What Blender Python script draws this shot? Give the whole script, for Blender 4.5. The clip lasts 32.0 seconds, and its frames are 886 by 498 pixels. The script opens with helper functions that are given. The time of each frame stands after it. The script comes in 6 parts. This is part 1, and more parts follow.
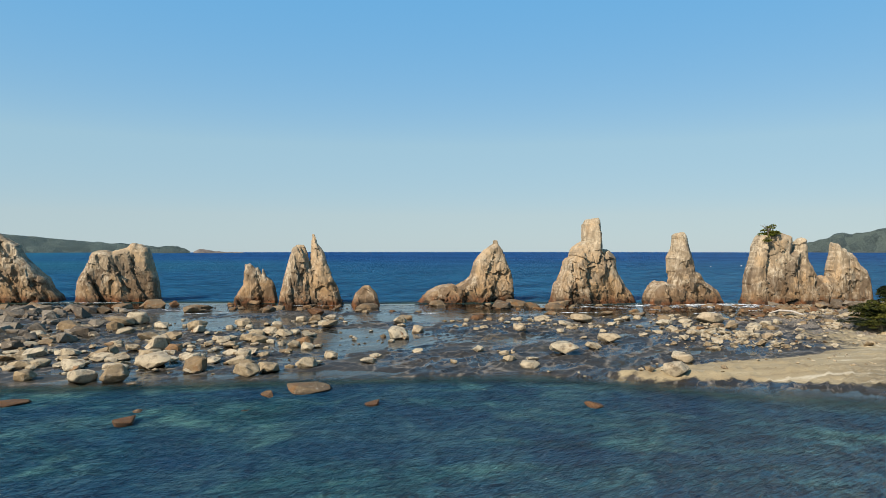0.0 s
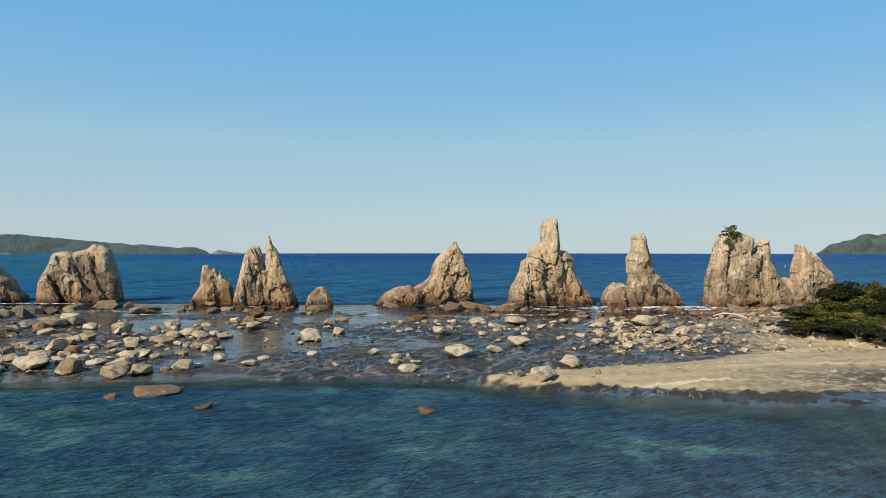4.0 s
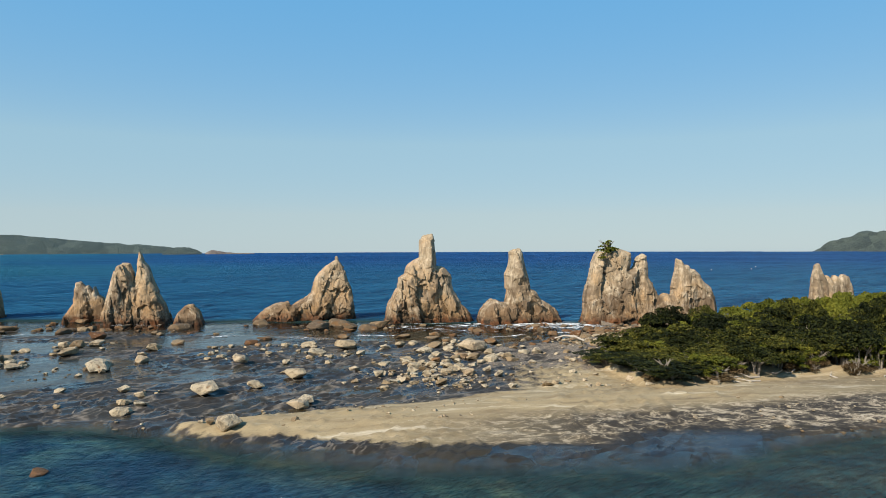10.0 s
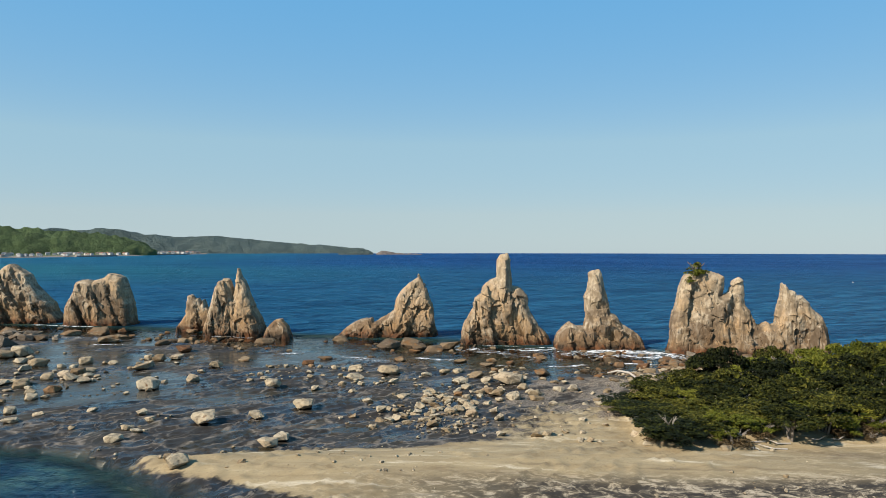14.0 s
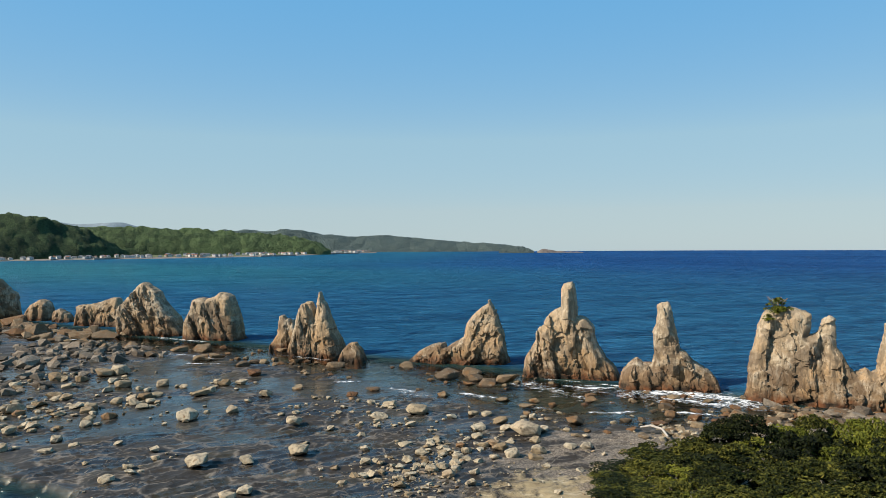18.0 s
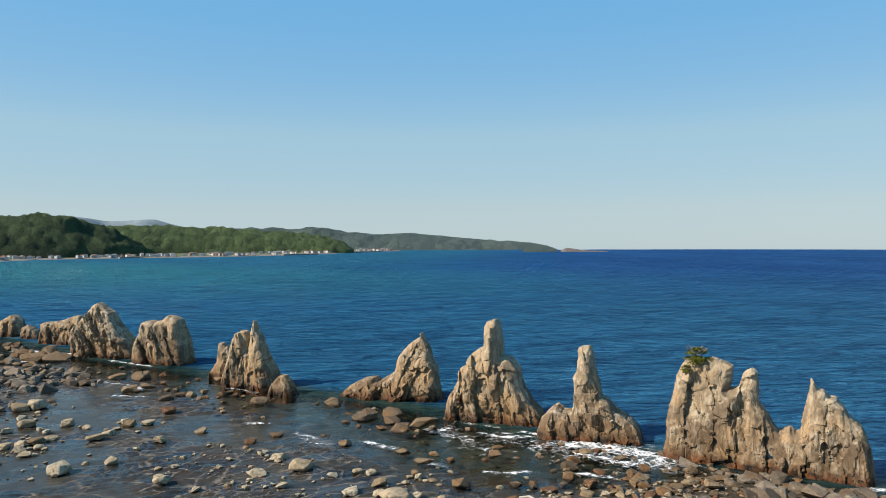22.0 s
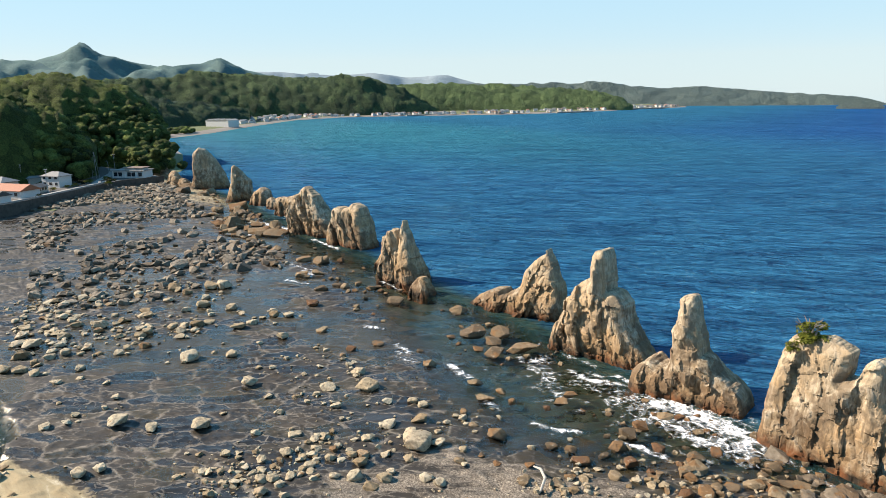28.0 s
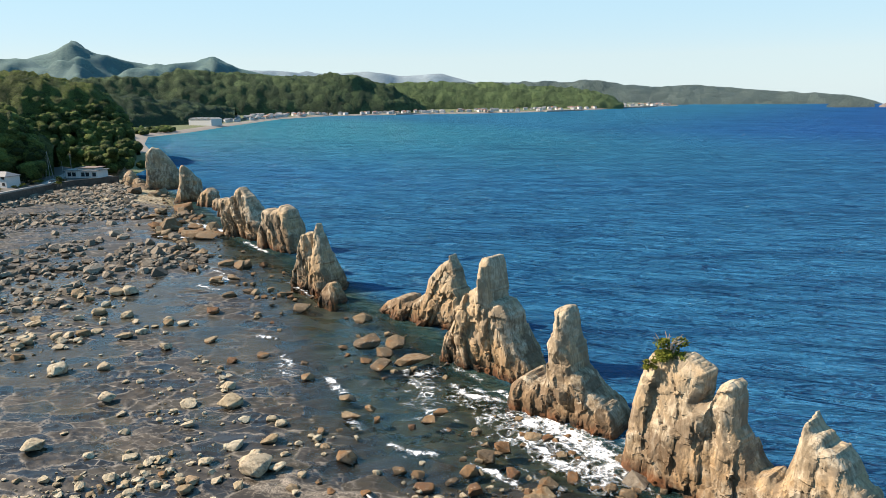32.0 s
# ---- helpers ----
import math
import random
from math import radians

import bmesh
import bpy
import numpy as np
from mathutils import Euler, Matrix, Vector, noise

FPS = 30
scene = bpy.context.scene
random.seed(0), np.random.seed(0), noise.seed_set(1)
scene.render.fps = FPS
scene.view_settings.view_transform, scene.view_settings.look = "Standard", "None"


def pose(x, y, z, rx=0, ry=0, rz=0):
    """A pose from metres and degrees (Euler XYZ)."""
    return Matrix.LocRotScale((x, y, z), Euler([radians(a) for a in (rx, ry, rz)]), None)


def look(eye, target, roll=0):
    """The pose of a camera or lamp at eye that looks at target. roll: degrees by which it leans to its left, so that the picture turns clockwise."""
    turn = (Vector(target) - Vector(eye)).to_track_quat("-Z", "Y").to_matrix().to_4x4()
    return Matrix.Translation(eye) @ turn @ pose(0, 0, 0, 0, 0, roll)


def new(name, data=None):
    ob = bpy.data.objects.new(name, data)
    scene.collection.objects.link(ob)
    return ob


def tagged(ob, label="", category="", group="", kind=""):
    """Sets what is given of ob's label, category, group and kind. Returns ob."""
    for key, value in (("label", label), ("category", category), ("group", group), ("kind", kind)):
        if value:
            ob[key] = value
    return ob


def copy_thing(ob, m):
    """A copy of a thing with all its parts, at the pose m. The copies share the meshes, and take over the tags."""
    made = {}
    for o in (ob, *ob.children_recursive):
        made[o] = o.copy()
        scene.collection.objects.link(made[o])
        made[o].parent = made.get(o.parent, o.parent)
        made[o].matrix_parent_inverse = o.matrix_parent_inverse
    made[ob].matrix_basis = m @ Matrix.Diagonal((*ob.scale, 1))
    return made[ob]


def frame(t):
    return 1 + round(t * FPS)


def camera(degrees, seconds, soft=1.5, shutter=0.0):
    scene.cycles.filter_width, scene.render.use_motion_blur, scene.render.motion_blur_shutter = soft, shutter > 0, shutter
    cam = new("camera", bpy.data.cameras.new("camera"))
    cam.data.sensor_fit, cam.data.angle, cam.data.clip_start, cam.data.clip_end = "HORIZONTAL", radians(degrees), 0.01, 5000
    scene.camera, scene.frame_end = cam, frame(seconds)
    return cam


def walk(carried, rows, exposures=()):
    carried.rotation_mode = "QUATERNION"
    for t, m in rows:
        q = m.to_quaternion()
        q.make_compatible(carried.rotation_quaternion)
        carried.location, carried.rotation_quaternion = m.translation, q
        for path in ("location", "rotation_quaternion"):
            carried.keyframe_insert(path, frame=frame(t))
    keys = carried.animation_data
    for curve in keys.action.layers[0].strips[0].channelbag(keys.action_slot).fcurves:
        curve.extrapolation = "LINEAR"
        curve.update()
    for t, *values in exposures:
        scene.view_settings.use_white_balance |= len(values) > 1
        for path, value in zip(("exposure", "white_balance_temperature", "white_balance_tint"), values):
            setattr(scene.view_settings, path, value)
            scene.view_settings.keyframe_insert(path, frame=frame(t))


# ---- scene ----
cam = camera(66.1, 32.0, soft=0.6)
PATH = [
    (0, (-6.39, -4.403, 11.59), (-6.448, -2.404, 11.589), 0.0),
    (0.5, (-5.076, -4.223, 11.558), (-5.189, -2.227, 11.559), 0.0),
    (1, (-3.34, -4.084, 11.583), (-3.461, -2.087, 11.584), 0.0),
    (1.5, (-1.82, -3.871, 11.623), (-1.94, -1.874, 11.624), 0.0),
    (2, (-0.283, -3.591, 11.697), (-0.4, -1.595, 11.696), 0.0),
    (2.5, (1.599, -3.294, 11.619), (1.481, -1.298, 11.621), 0.0),
    (3, (3.47, -3.082, 11.584), (3.35, -1.086, 11.587), 0.0),
    (3.5, (5.378, -2.896, 11.587), (5.258, -0.9, 11.589), 0.0),
    (5.5, (13.506, -1.622, 11.887), (13.384, 0.374, 11.894), 0.1),
    (6, (15.603, -1.402, 12.23), (15.481, 0.595, 12.233), 0.0),
    (6.5, (17.784, -0.943, 12.27), (17.662, 1.053, 12.277), 0.1),
    (7, (20.001, -0.457, 12.562), (19.878, 1.539, 12.569), 0.1),
    (7.5, (22.244, -0.19, 13.037), (22.119, 1.806, 13.041), 0.1),
    (8, (24.429, 0.077, 13.484), (24.304, 2.073, 13.485), 0.1),
    (8.5, (26.718, 0.442, 13.96), (26.592, 2.438, 13.959), -0.1),
    (9, (29.044, 0.851, 14.337), (28.917, 2.847, 14.336), -0.1),
    (9.5, (31.392, 1.17, 14.824), (31.264, 3.166, 14.821), -0.2),
    (10, (33.7, 1.647, 15.27), (33.57, 3.643, 15.266), -0.2),
    (10.5, (36.071, 2.368, 15.669), (35.938, 4.363, 15.664), -0.2),
    (11, (38.484, 3.019, 16.027), (38.348, 5.015, 16.024), -0.2),
    (11.5, (40.879, 3.603, 16.603), (40.741, 5.598, 16.599), -0.1),
    (12, (43.234, 4.251, 17.069), (43.094, 6.246, 17.067), -0.1),
    (12.5, (45.38, 4.891, 17.657), (45.243, 6.886, 17.653), -0.1),
    (13, (47.197, 5.64, 18.036), (47.056, 7.635, 18.034), 0.1),
    (13.5, (49.575, 6.748, 18.583), (49.174, 8.707, 18.58), -0.1),
    (14, (52.042, 7.876, 19.227), (51.424, 9.779, 19.223), -0.0),
    (14.5, (54.558, 8.767, 19.965), (53.784, 10.611, 19.959), 0.0),
    (16.5, (63.956, 13.69, 23.208), (62.895, 15.385, 23.192), -0.3),
    (17, (66.018, 15.383, 23.769), (64.956, 17.078, 23.755), -0.3),
    (17.5, (68.053, 17.278, 24.567), (66.991, 18.972, 24.553), -0.3),
    (18, (70.046, 19.182, 25.433), (68.984, 20.877, 25.419), -0.4),
    (18.5, (72.001, 21.189, 26.349), (70.939, 22.883, 26.335), -0.4),
    (19, (73.718, 23.224, 27.167), (72.657, 24.919, 27.157), -0.3),
    (19.5, (75.551, 25.299, 28.226), (74.485, 26.991, 28.213), -0.4),
    (20, (77.264, 27.414, 29.192), (76.18, 29.094, 29.178), -0.5),
    (20.5, (78.948, 29.441, 30.017), (77.838, 31.105, 30.005), -0.4),
    (21, (80.576, 31.762, 30.83), (79.44, 33.409, 30.821), -0.4),
    (21.5, (82.107, 33.966, 31.646), (80.97, 35.612, 31.638), -0.4),
    (22, (83.624, 36.111, 32.359), (82.488, 37.757, 32.334), -0.3),
    (22.5, (85.085, 38.33, 33.185), (83.951, 39.971, 33.046), -0.3),
    (23, (86.491, 40.551, 34.071), (85.364, 42.182, 33.811), -0.3),
    (23.5, (87.914, 42.761, 34.857), (86.796, 44.376, 34.479), -0.2),
    (24, (89.415, 44.878, 35.894), (88.302, 46.48, 35.453), -0.2),
    (24.5, (90.663, 46.961, 36.943), (89.479, 48.511, 36.5), -0.3),
    (25, (92.441, 49.274, 37.984), (91.107, 50.696, 37.539), -0.4),
    (25.5, (93.511, 50.904, 38.521), (92.039, 52.185, 38.087), -0.3),
    (27.5, (98.344, 61.65, 42.721), (96.68, 62.667, 42.277), -1.0),
    (28, (99.229, 63.76, 42.692), (97.567, 64.781, 42.252), -0.8),
    (28.5, (99.937, 66.543, 42.838), (98.273, 67.56, 42.394), -1.1),
    (29, (100.613, 69.017, 42.774), (98.95, 70.035, 42.33), -1.1),
    (29.5, (101.176, 71.512, 42.77), (99.514, 72.53, 42.323), -1.1),
    (30, (101.823, 73.859, 42.682), (100.162, 74.879, 42.236), -1.1),
    (30.5, (102.358, 76.27, 42.695), (100.698, 77.292, 42.248), -1.1),
    (31, (102.962, 78.728, 42.685), (101.302, 79.75, 42.238), -1.1),
    (31.5, (103.459, 80.91, 42.548), (101.801, 81.935, 42.101), -1.0),
    (32, (103.549, 82.535, 42.313), (101.891, 83.562, 41.869), -0.8),
]
walk(cam, [(t, look(eye, target, roll)) for t, eye, target, roll in PATH], exposures=[(0, 0.70, 6650, 14), (19, 0.70, 6650, 14), (22, 0.74, 6700, 15), (24, 1.08, 6850, 17), (28, 1.26, 6950, 17), (32, 1.26, 6950, 17)])

# ---------------------------------------------------------------- world, sun
SUN_TO = Vector((-0.64, -0.77, 0.0)).normalized()
SUN_EL = radians(38)
world = bpy.data.worlds.new("sky")
scene.world = world
world.use_nodes = True
wn = world.node_tree
wn.nodes.clear()
w_out = wn.nodes.new("ShaderNodeOutputWorld")
w_bg = wn.nodes.new("ShaderNodeBackground")
w_sky = wn.nodes.new("ShaderNodeTexSky")
w_sky.sky_type = "NISHITA"
w_sky.sun_disc = False
w_sky.sun_elevation = SUN_EL
w_sky.sun_rotation = math.atan2(SUN_TO.x, SUN_TO.y)
w_sky.altitude = 0
w_sky.air_density = 1.1
w_sky.dust_density = 0.1
w_sky.ozone_density = 5.0
w_bg.inputs["Strength"].default_value = 0.064
# sea haze: the whiter the clear sky, the greyer the haze laid over it
w_sep = wn.nodes.new("ShaderNodeSeparateColor")
w_div = wn.nodes.new("ShaderNodeMath")
w_div.operation = "DIVIDE"
w_ramp = wn.nodes.new("ShaderNodeValToRGB")
for spot, tint in zip((0.28, 0.42, 0.85), ((1.15, 4.25, 7.7), (3.3, 5.6, 6.85), (4.2, 5.75, 6.3))):
    stop = w_ramp.color_ramp.elements[0] if spot == 0.28 else w_ramp.color_ramp.elements[-1] if spot == 0.85 else w_ramp.color_ramp.elements.new(0.3)
    stop.position = spot * 0.7
    stop.color = (*[c / 10 for c in tint], 1)
zenith = w_ramp.color_ramp.elements.new(0.10)
zenith.color = (0.03, 0.12, 0.26, 1)
w_gain = wn.nodes.new("ShaderNodeMix")
w_gain.data_type = "RGBA"
w_gain.blend_type = "MULTIPLY"
w_gain.inputs[0].default_value = 1.0
w_gain.inputs[7].default_value = (10, 10, 10, 1)
w_scale = wn.nodes.new("ShaderNodeMath")
w_scale.operation = "MULTIPLY"
w_scale.inputs[1].default_value = 0.7
w_mix = wn.nodes.new("ShaderNodeMix")
w_mix.data_type = "RGBA"
w_mix.inputs[0].default_value = 0.85
wn.links.new(w_sky.outputs[0], w_sep.inputs[0])
wn.links.new(w_sep.outputs[0], w_div.inputs[0])
wn.links.new(w_sep.outputs[2], w_div.inputs[1])
wn.links.new(w_div.outputs[0], w_scale.inputs[0])
wn.links.new(w_scale.outputs[0], w_ramp.inputs[0])
wn.links.new(w_ramp.outputs[0], w_gain.inputs[6])
wn.links.new(w_sky.outputs[0], w_mix.inputs[6])
wn.links.new(w_gain.outputs[2], w_mix.inputs[7])
wn.links.new(w_mix.outputs[2], w_bg.inputs[0])
wn.links.new(w_bg.outputs[0], w_out.inputs[0])

sun_data = bpy.data.lights.new("sun", "SUN")
sun_data.energy = 5.0
sun_data.angle = radians(0.53)
sun_data.color = (1.0, 0.91, 0.76)
sun = new("sun", sun_data)
sun_dir = Vector((SUN_TO.x * math.cos(SUN_EL), SUN_TO.y * math.cos(SUN_EL), math.sin(SUN_EL)))
sun.matrix_world = look(sun_dir * 300, (0, 0, 0))


# ---------------------------------------------------------------- noise in numpy
def hashed(ix, iy, iz, s=0):
    h = (ix.astype(np.int64) * 73856093) ^ (iy.astype(np.int64) * 19349663) ^ (iz.astype(np.int64) * 83492791) ^ (s * 2654435761)
    h &= 0xFFFFFFFF
    h = ((h ^ (h >> 13)) * 1274126177) & 0xFFFFFFFF
    h ^= h >> 16
    h = (h * 2246822519) & 0xFFFFFFFF
    h ^= h >> 15
    return (h & 0xFFFF) / 65535.0


def vnoise(p, s=0):
    i = np.floor(p).astype(np.int64)
    f = p - i
    f = f * f * f * (f * (f * 6 - 15) + 10)
    out = 0
    for dx in (0, 1):
        for dy in (0, 1):
            for dz in (0, 1):
                w = (f[:, 0] if dx else 1 - f[:, 0]) * (f[:, 1] if dy else 1 - f[:, 1]) * (f[:, 2] if dz else 1 - f[:, 2])
                out = out + w * hashed(i[:, 0] + dx, i[:, 1] + dy, i[:, 2] + dz, s)
    return out * 2 - 1


def fbm(p, octaves=4, s=0):
    a, out, tot = 1.0, 0, 0
    for o in range(octaves):
        out = out + a * vnoise(p * 2.03**o + 17.3 * o, s + o)
        tot += a
        a *= 0.5
    return out / tot


def worley(p, s=0):
    """Nearest and second distance, and the nearest cell's own random value."""
    i = np.floor(p).astype(np.int64)
    d1 = np.full(len(p), 9.0)
    d2 = np.full(len(p), 9.0)
    val = np.zeros(len(p))
    for dx in (-1, 0, 1):
        for dy in (-1, 0, 1):
            for dz in (-1, 0, 1):
                c = i + np.array([dx, dy, dz])
                q = np.stack([c[:, k] + hashed(c[:, 0], c[:, 1], c[:, 2], s + 1 + k) for k in range(3)], 1)
                d = np.linalg.norm(q - p, axis=1)
                v = hashed(c[:, 0], c[:, 1], c[:, 2], s + 7)
                near = d < d1
                d2 = np.where(near, d1, np.minimum(d2, d))
                val = np.where(near, v, val)
                d1 = np.where(near, d, d1)
    return d1, d2, val


def facets(p, s=0):
    """Cells that each carry a tilted plane: its height, and the distance to the cell's rim."""
    i = np.floor(p).astype(np.int64)
    d1 = np.full(len(p), 9.0)
    d2 = np.full(len(p), 9.0)
    val = np.zeros(len(p))
    for dx in (-1, 0, 1):
        for dy in (-1, 0, 1):
            for dz in (-1, 0, 1):
                c = i + np.array([dx, dy, dz])
                h = [hashed(c[:, 0], c[:, 1], c[:, 2], s + 1 + k) for k in range(7)]
                r = p - c - np.stack(h[:3], 1)
                d = np.linalg.norm(r, axis=1)
                v = (h[3] - 0.5) + 1.3 * ((h[4] - 0.5) * r[:, 0] + (h[5] - 0.5) * r[:, 1] + (h[6] - 0.6) * r[:, 2])
                near = d < d1
                d2 = np.where(near, d1, np.minimum(d2, d))
                val = np.where(near, v, val)
                d1 = np.where(near, d, d1)
    return val, d2 - d1


def flat3(x, y, z=0.0):
    x = np.asarray(x, float).ravel()
    y = np.asarray(y, float).ravel()
    return np.stack([x, y, np.zeros_like(x) + z], 1)


def smooth(a, b, x):
    t = np.clip((x - a) / (b - a), 0, 1)
    return t * t * (3 - 2 * t)


# ---------------------------------------------------------------- materials
def material(name):
    m = bpy.data.materials.new(name)
    m.use_nodes = True
    nt = m.node_tree
    b = nt.nodes["Principled BSDF"]
    return m, nt, b


def nd(nt, kind, **kw):
    n = nt.nodes.new(kind)
    for k, v in kw.items():
        if k in n.inputs:
            n.inputs[k].default_value = v
    return n


def place(nt, sx=1.0, sy=1.0, sz=1.0, obj=False, turn=0.0):
    if obj:
        src = nt.nodes.new("ShaderNodeTexCoord").outputs["Object"]
    else:
        src = nt.nodes.new("ShaderNodeNewGeometry").outputs["Position"]
    mp = nt.nodes.new("ShaderNodeMapping")
    mp.inputs["Scale"].default_value = (sx, sy, sz)
    if turn:
        rot = nt.nodes.new("ShaderNodeMapping")
        rot.inputs["Rotation"].default_value = (0, 0, turn)
        nt.links.new(src, rot.inputs["Vector"])
        src = rot.outputs[0]
    nt.links.new(src, mp.inputs["Vector"])
    return mp.outputs[0]


def noise_tex(nt, vec, scale, detail=5, rough=0.55, distort=0.0):
    n = nt.nodes.new("ShaderNodeTexNoise")
    n.inputs["Scale"].default_value = scale
    n.inputs["Detail"].default_value = detail
    n.inputs["Roughness"].default_value = rough
    n.inputs["Distortion"].default_value = distort
    nt.links.new(vec, n.inputs["Vector"])
    return n.outputs[0]


def ramp(nt, fac, stops):
    r = nt.nodes.new("ShaderNodeValToRGB")
    e = r.color_ramp.elements
    while len(e) < len(stops):
        e.new(0.5)
    for k, (p, c) in enumerate(stops):
        e[k].position = p
        e[k].color = (*c, 1) if len(c) == 3 else c
    nt.links.new(fac, r.inputs[0])
    return r.outputs[0]


def grey(a, b):
    return [(a, (0, 0, 0)), (b, (1, 1, 1))]


def mix(nt, fac, a, b, mode="MIX"):
    m = nt.nodes.new("ShaderNodeMix")
    m.data_type = "RGBA"
    m.blend_type = mode
    for sock, v in ((m.inputs[0], fac), (m.inputs[6], a), (m.inputs[7], b)):
        if isinstance(v, (int, float)):
            sock.default_value = v
        elif isinstance(v, tuple):
            sock.default_value = (*v, 1)
        else:
            nt.links.new(v, sock)
    return m.outputs[2]


def math_node(nt, op, a, b=None):
    m = nt.nodes.new("ShaderNodeMath")
    m.operation = op
    for sock, v in ((m.inputs[0], a), (m.inputs[1], b)):
        if v is None:
            continue
        if isinstance(v, (int, float)):
            sock.default_value = v
        else:
            nt.links.new(v, sock)
    return m.outputs[0]


def tone(nt, col, k):
    """The same colour, deeper or paler."""
    return mix(nt, 1.0, col, (k, k, k), "MULTIPLY")


def bump(nt, b, height, strength=0.4, dist=0.1, after=None):
    n = nt.nodes.new("ShaderNodeBump")
    n.inputs["Strength"].default_value = strength
    n.inputs["Distance"].default_value = dist
    nt.links.new(height, n.inputs["Height"])
    if after is not None:
        nt.links.new(after, n.inputs["Normal"])
    nt.links.new(n.outputs[0], b.inputs["Normal"])
    return n.outputs[0]


def height_of(nt):
    g = nt.nodes.new("ShaderNodeNewGeometry")
    s = nt.nodes.new("ShaderNodeSeparateXYZ")
    nt.links.new(g.outputs["Position"], s.inputs[0])
    return s.outputs["Z"]


def stack_material():
    m, nt, b = material("weathered_tuff")
    v = place(nt)
    tall = place(nt, 1, 1, 0.22)
    big = noise_tex(nt, v, 0.16, 4, 0.6)
    mid = noise_tex(nt, v, 0.9, 8, 0.65)
    fine = noise_tex(nt, v, 6, 6, 0.7)
    streak = noise_tex(nt, tall, 1.1, 6, 0.6, 0.4)
    col = ramp(nt, mid, [(0.28, (0.105, 0.075, 0.047)), (0.44, (0.275, 0.215, 0.140)), (0.64, (0.45, 0.38, 0.28))])
    warm = ramp(nt, big, grey(0.44, 0.58))
    col = mix(nt, warm, col, mix(nt, 0.66, col, (0.31, 0.175, 0.066)))
    cool = ramp(nt, noise_tex(nt, v, 0.23, 5, 0.6, 0.5), grey(0.51, 0.57))
    col = mix(nt, cool, col, mix(nt, 0.78, col, (0.110, 0.074, 0.046)))
    col = mix(nt, ramp(nt, streak, [(0.36, (0.8, 0.8, 0.8)), (0.50, (0, 0, 0))]), col, (0.090, 0.060, 0.034))
    col = mix(nt, ramp(nt, streak, [(0.60, (0, 0, 0)), (0.76, (0.5, 0.5, 0.5))]), col, (0.4526, 0.3942, 0.2993))
    hair = noise_tex(nt, place(nt, 1, 1, 0.10), 3.6, 4, 0.6, 0.3)
    col = mix(nt, ramp(nt, hair, [(0.36, (0.75, 0.75, 0.75)), (0.47, (0, 0, 0))]), col, (0.105, 0.072, 0.042))
    col = mix(nt, ramp(nt, fine, [(0.30, (0.4, 0.4, 0.4)), (0.42, (0, 0, 0))]), col, (0.0876, 0.0657, 0.0438))
    crest = ramp(nt, math_node(nt, "ADD", math_node(nt, "MULTIPLY", height_of(nt), 0.04), math_node(nt, "MULTIPLY", big, 0.9)), grey(0.62, 0.95))
    col = mix(nt, math_node(nt, "MULTIPLY", crest, 0.28), col, (0.50, 0.42, 0.29))
    # tide band: weed, rust and wet rock up to about a metre and a half
    h = math_node(nt, "ADD", height_of(nt), math_node(nt, "MULTIPLY", math_node(nt, "SUBTRACT", mid, 0.5), 3.4))
    damp = ramp(nt, math_node(nt, "MULTIPLY", h, 0.14), [(0.15, (0.8, 0.8, 0.8)), (0.75, (0, 0, 0))])
    col = mix(nt, damp, col, mix(nt, 0.7, col, (0.140, 0.082, 0.038)))
    wet = ramp(nt, math_node(nt, "MULTIPLY", h, 0.25), [(0.10, (1, 1, 1)), (0.46, (0, 0, 0))])
    rust = ramp(nt, noise_tex(nt, v, 0.5, 3), [(0.42, (0.0219, 0.01533, 0.00949)), (0.6, (0.125, 0.048, 0.017))])
    col = mix(nt, wet, col, rust)
    nt.links.new(tone(nt, col, 0.86), b.inputs["Base Color"])
    b.inputs["Roughness"].default_value = 0.88
    b.inputs["Specular IOR Level"].default_value = 0.25
    vor = nt.nodes.new("ShaderNodeTexVoronoi")
    vor.feature = "DISTANCE_TO_EDGE"
    vor.inputs["Scale"].default_value = 0.5
    warp = nt.nodes.new("ShaderNodeVectorMath")
    warp.operation = "MULTIPLY_ADD"
    warp.inputs[1].default_value = (0.9, 0.9, 0.9)
    nz = nt.nodes.new("ShaderNodeTexNoise")
    nz.inputs["Scale"].default_value = 1.1
    nt.links.new(v, nz.inputs["Vector"])
    nt.links.new(nz.outputs["Color"], warp.inputs[0])
    nt.links.new(place(nt, 1, 1, 0.42), warp.inputs[2])
    nt.links.new(warp.outputs[0], vor.inputs["Vector"])
    crack = ramp(nt, vor.outputs[0], grey(0.0, 0.09))
    b1 = bump(nt, b, crack, 0.22, 0.25)
    b2 = bump(nt, b, math_node(nt, "ADD", math_node(nt, "MULTIPLY", mid, 1.6), math_node(nt, "ADD", math_node(nt, "MULTIPLY", streak, 0.7), math_node(nt, "MULTIPLY", fine, 0.3))), 0.3, 0.3, b1)
    return m


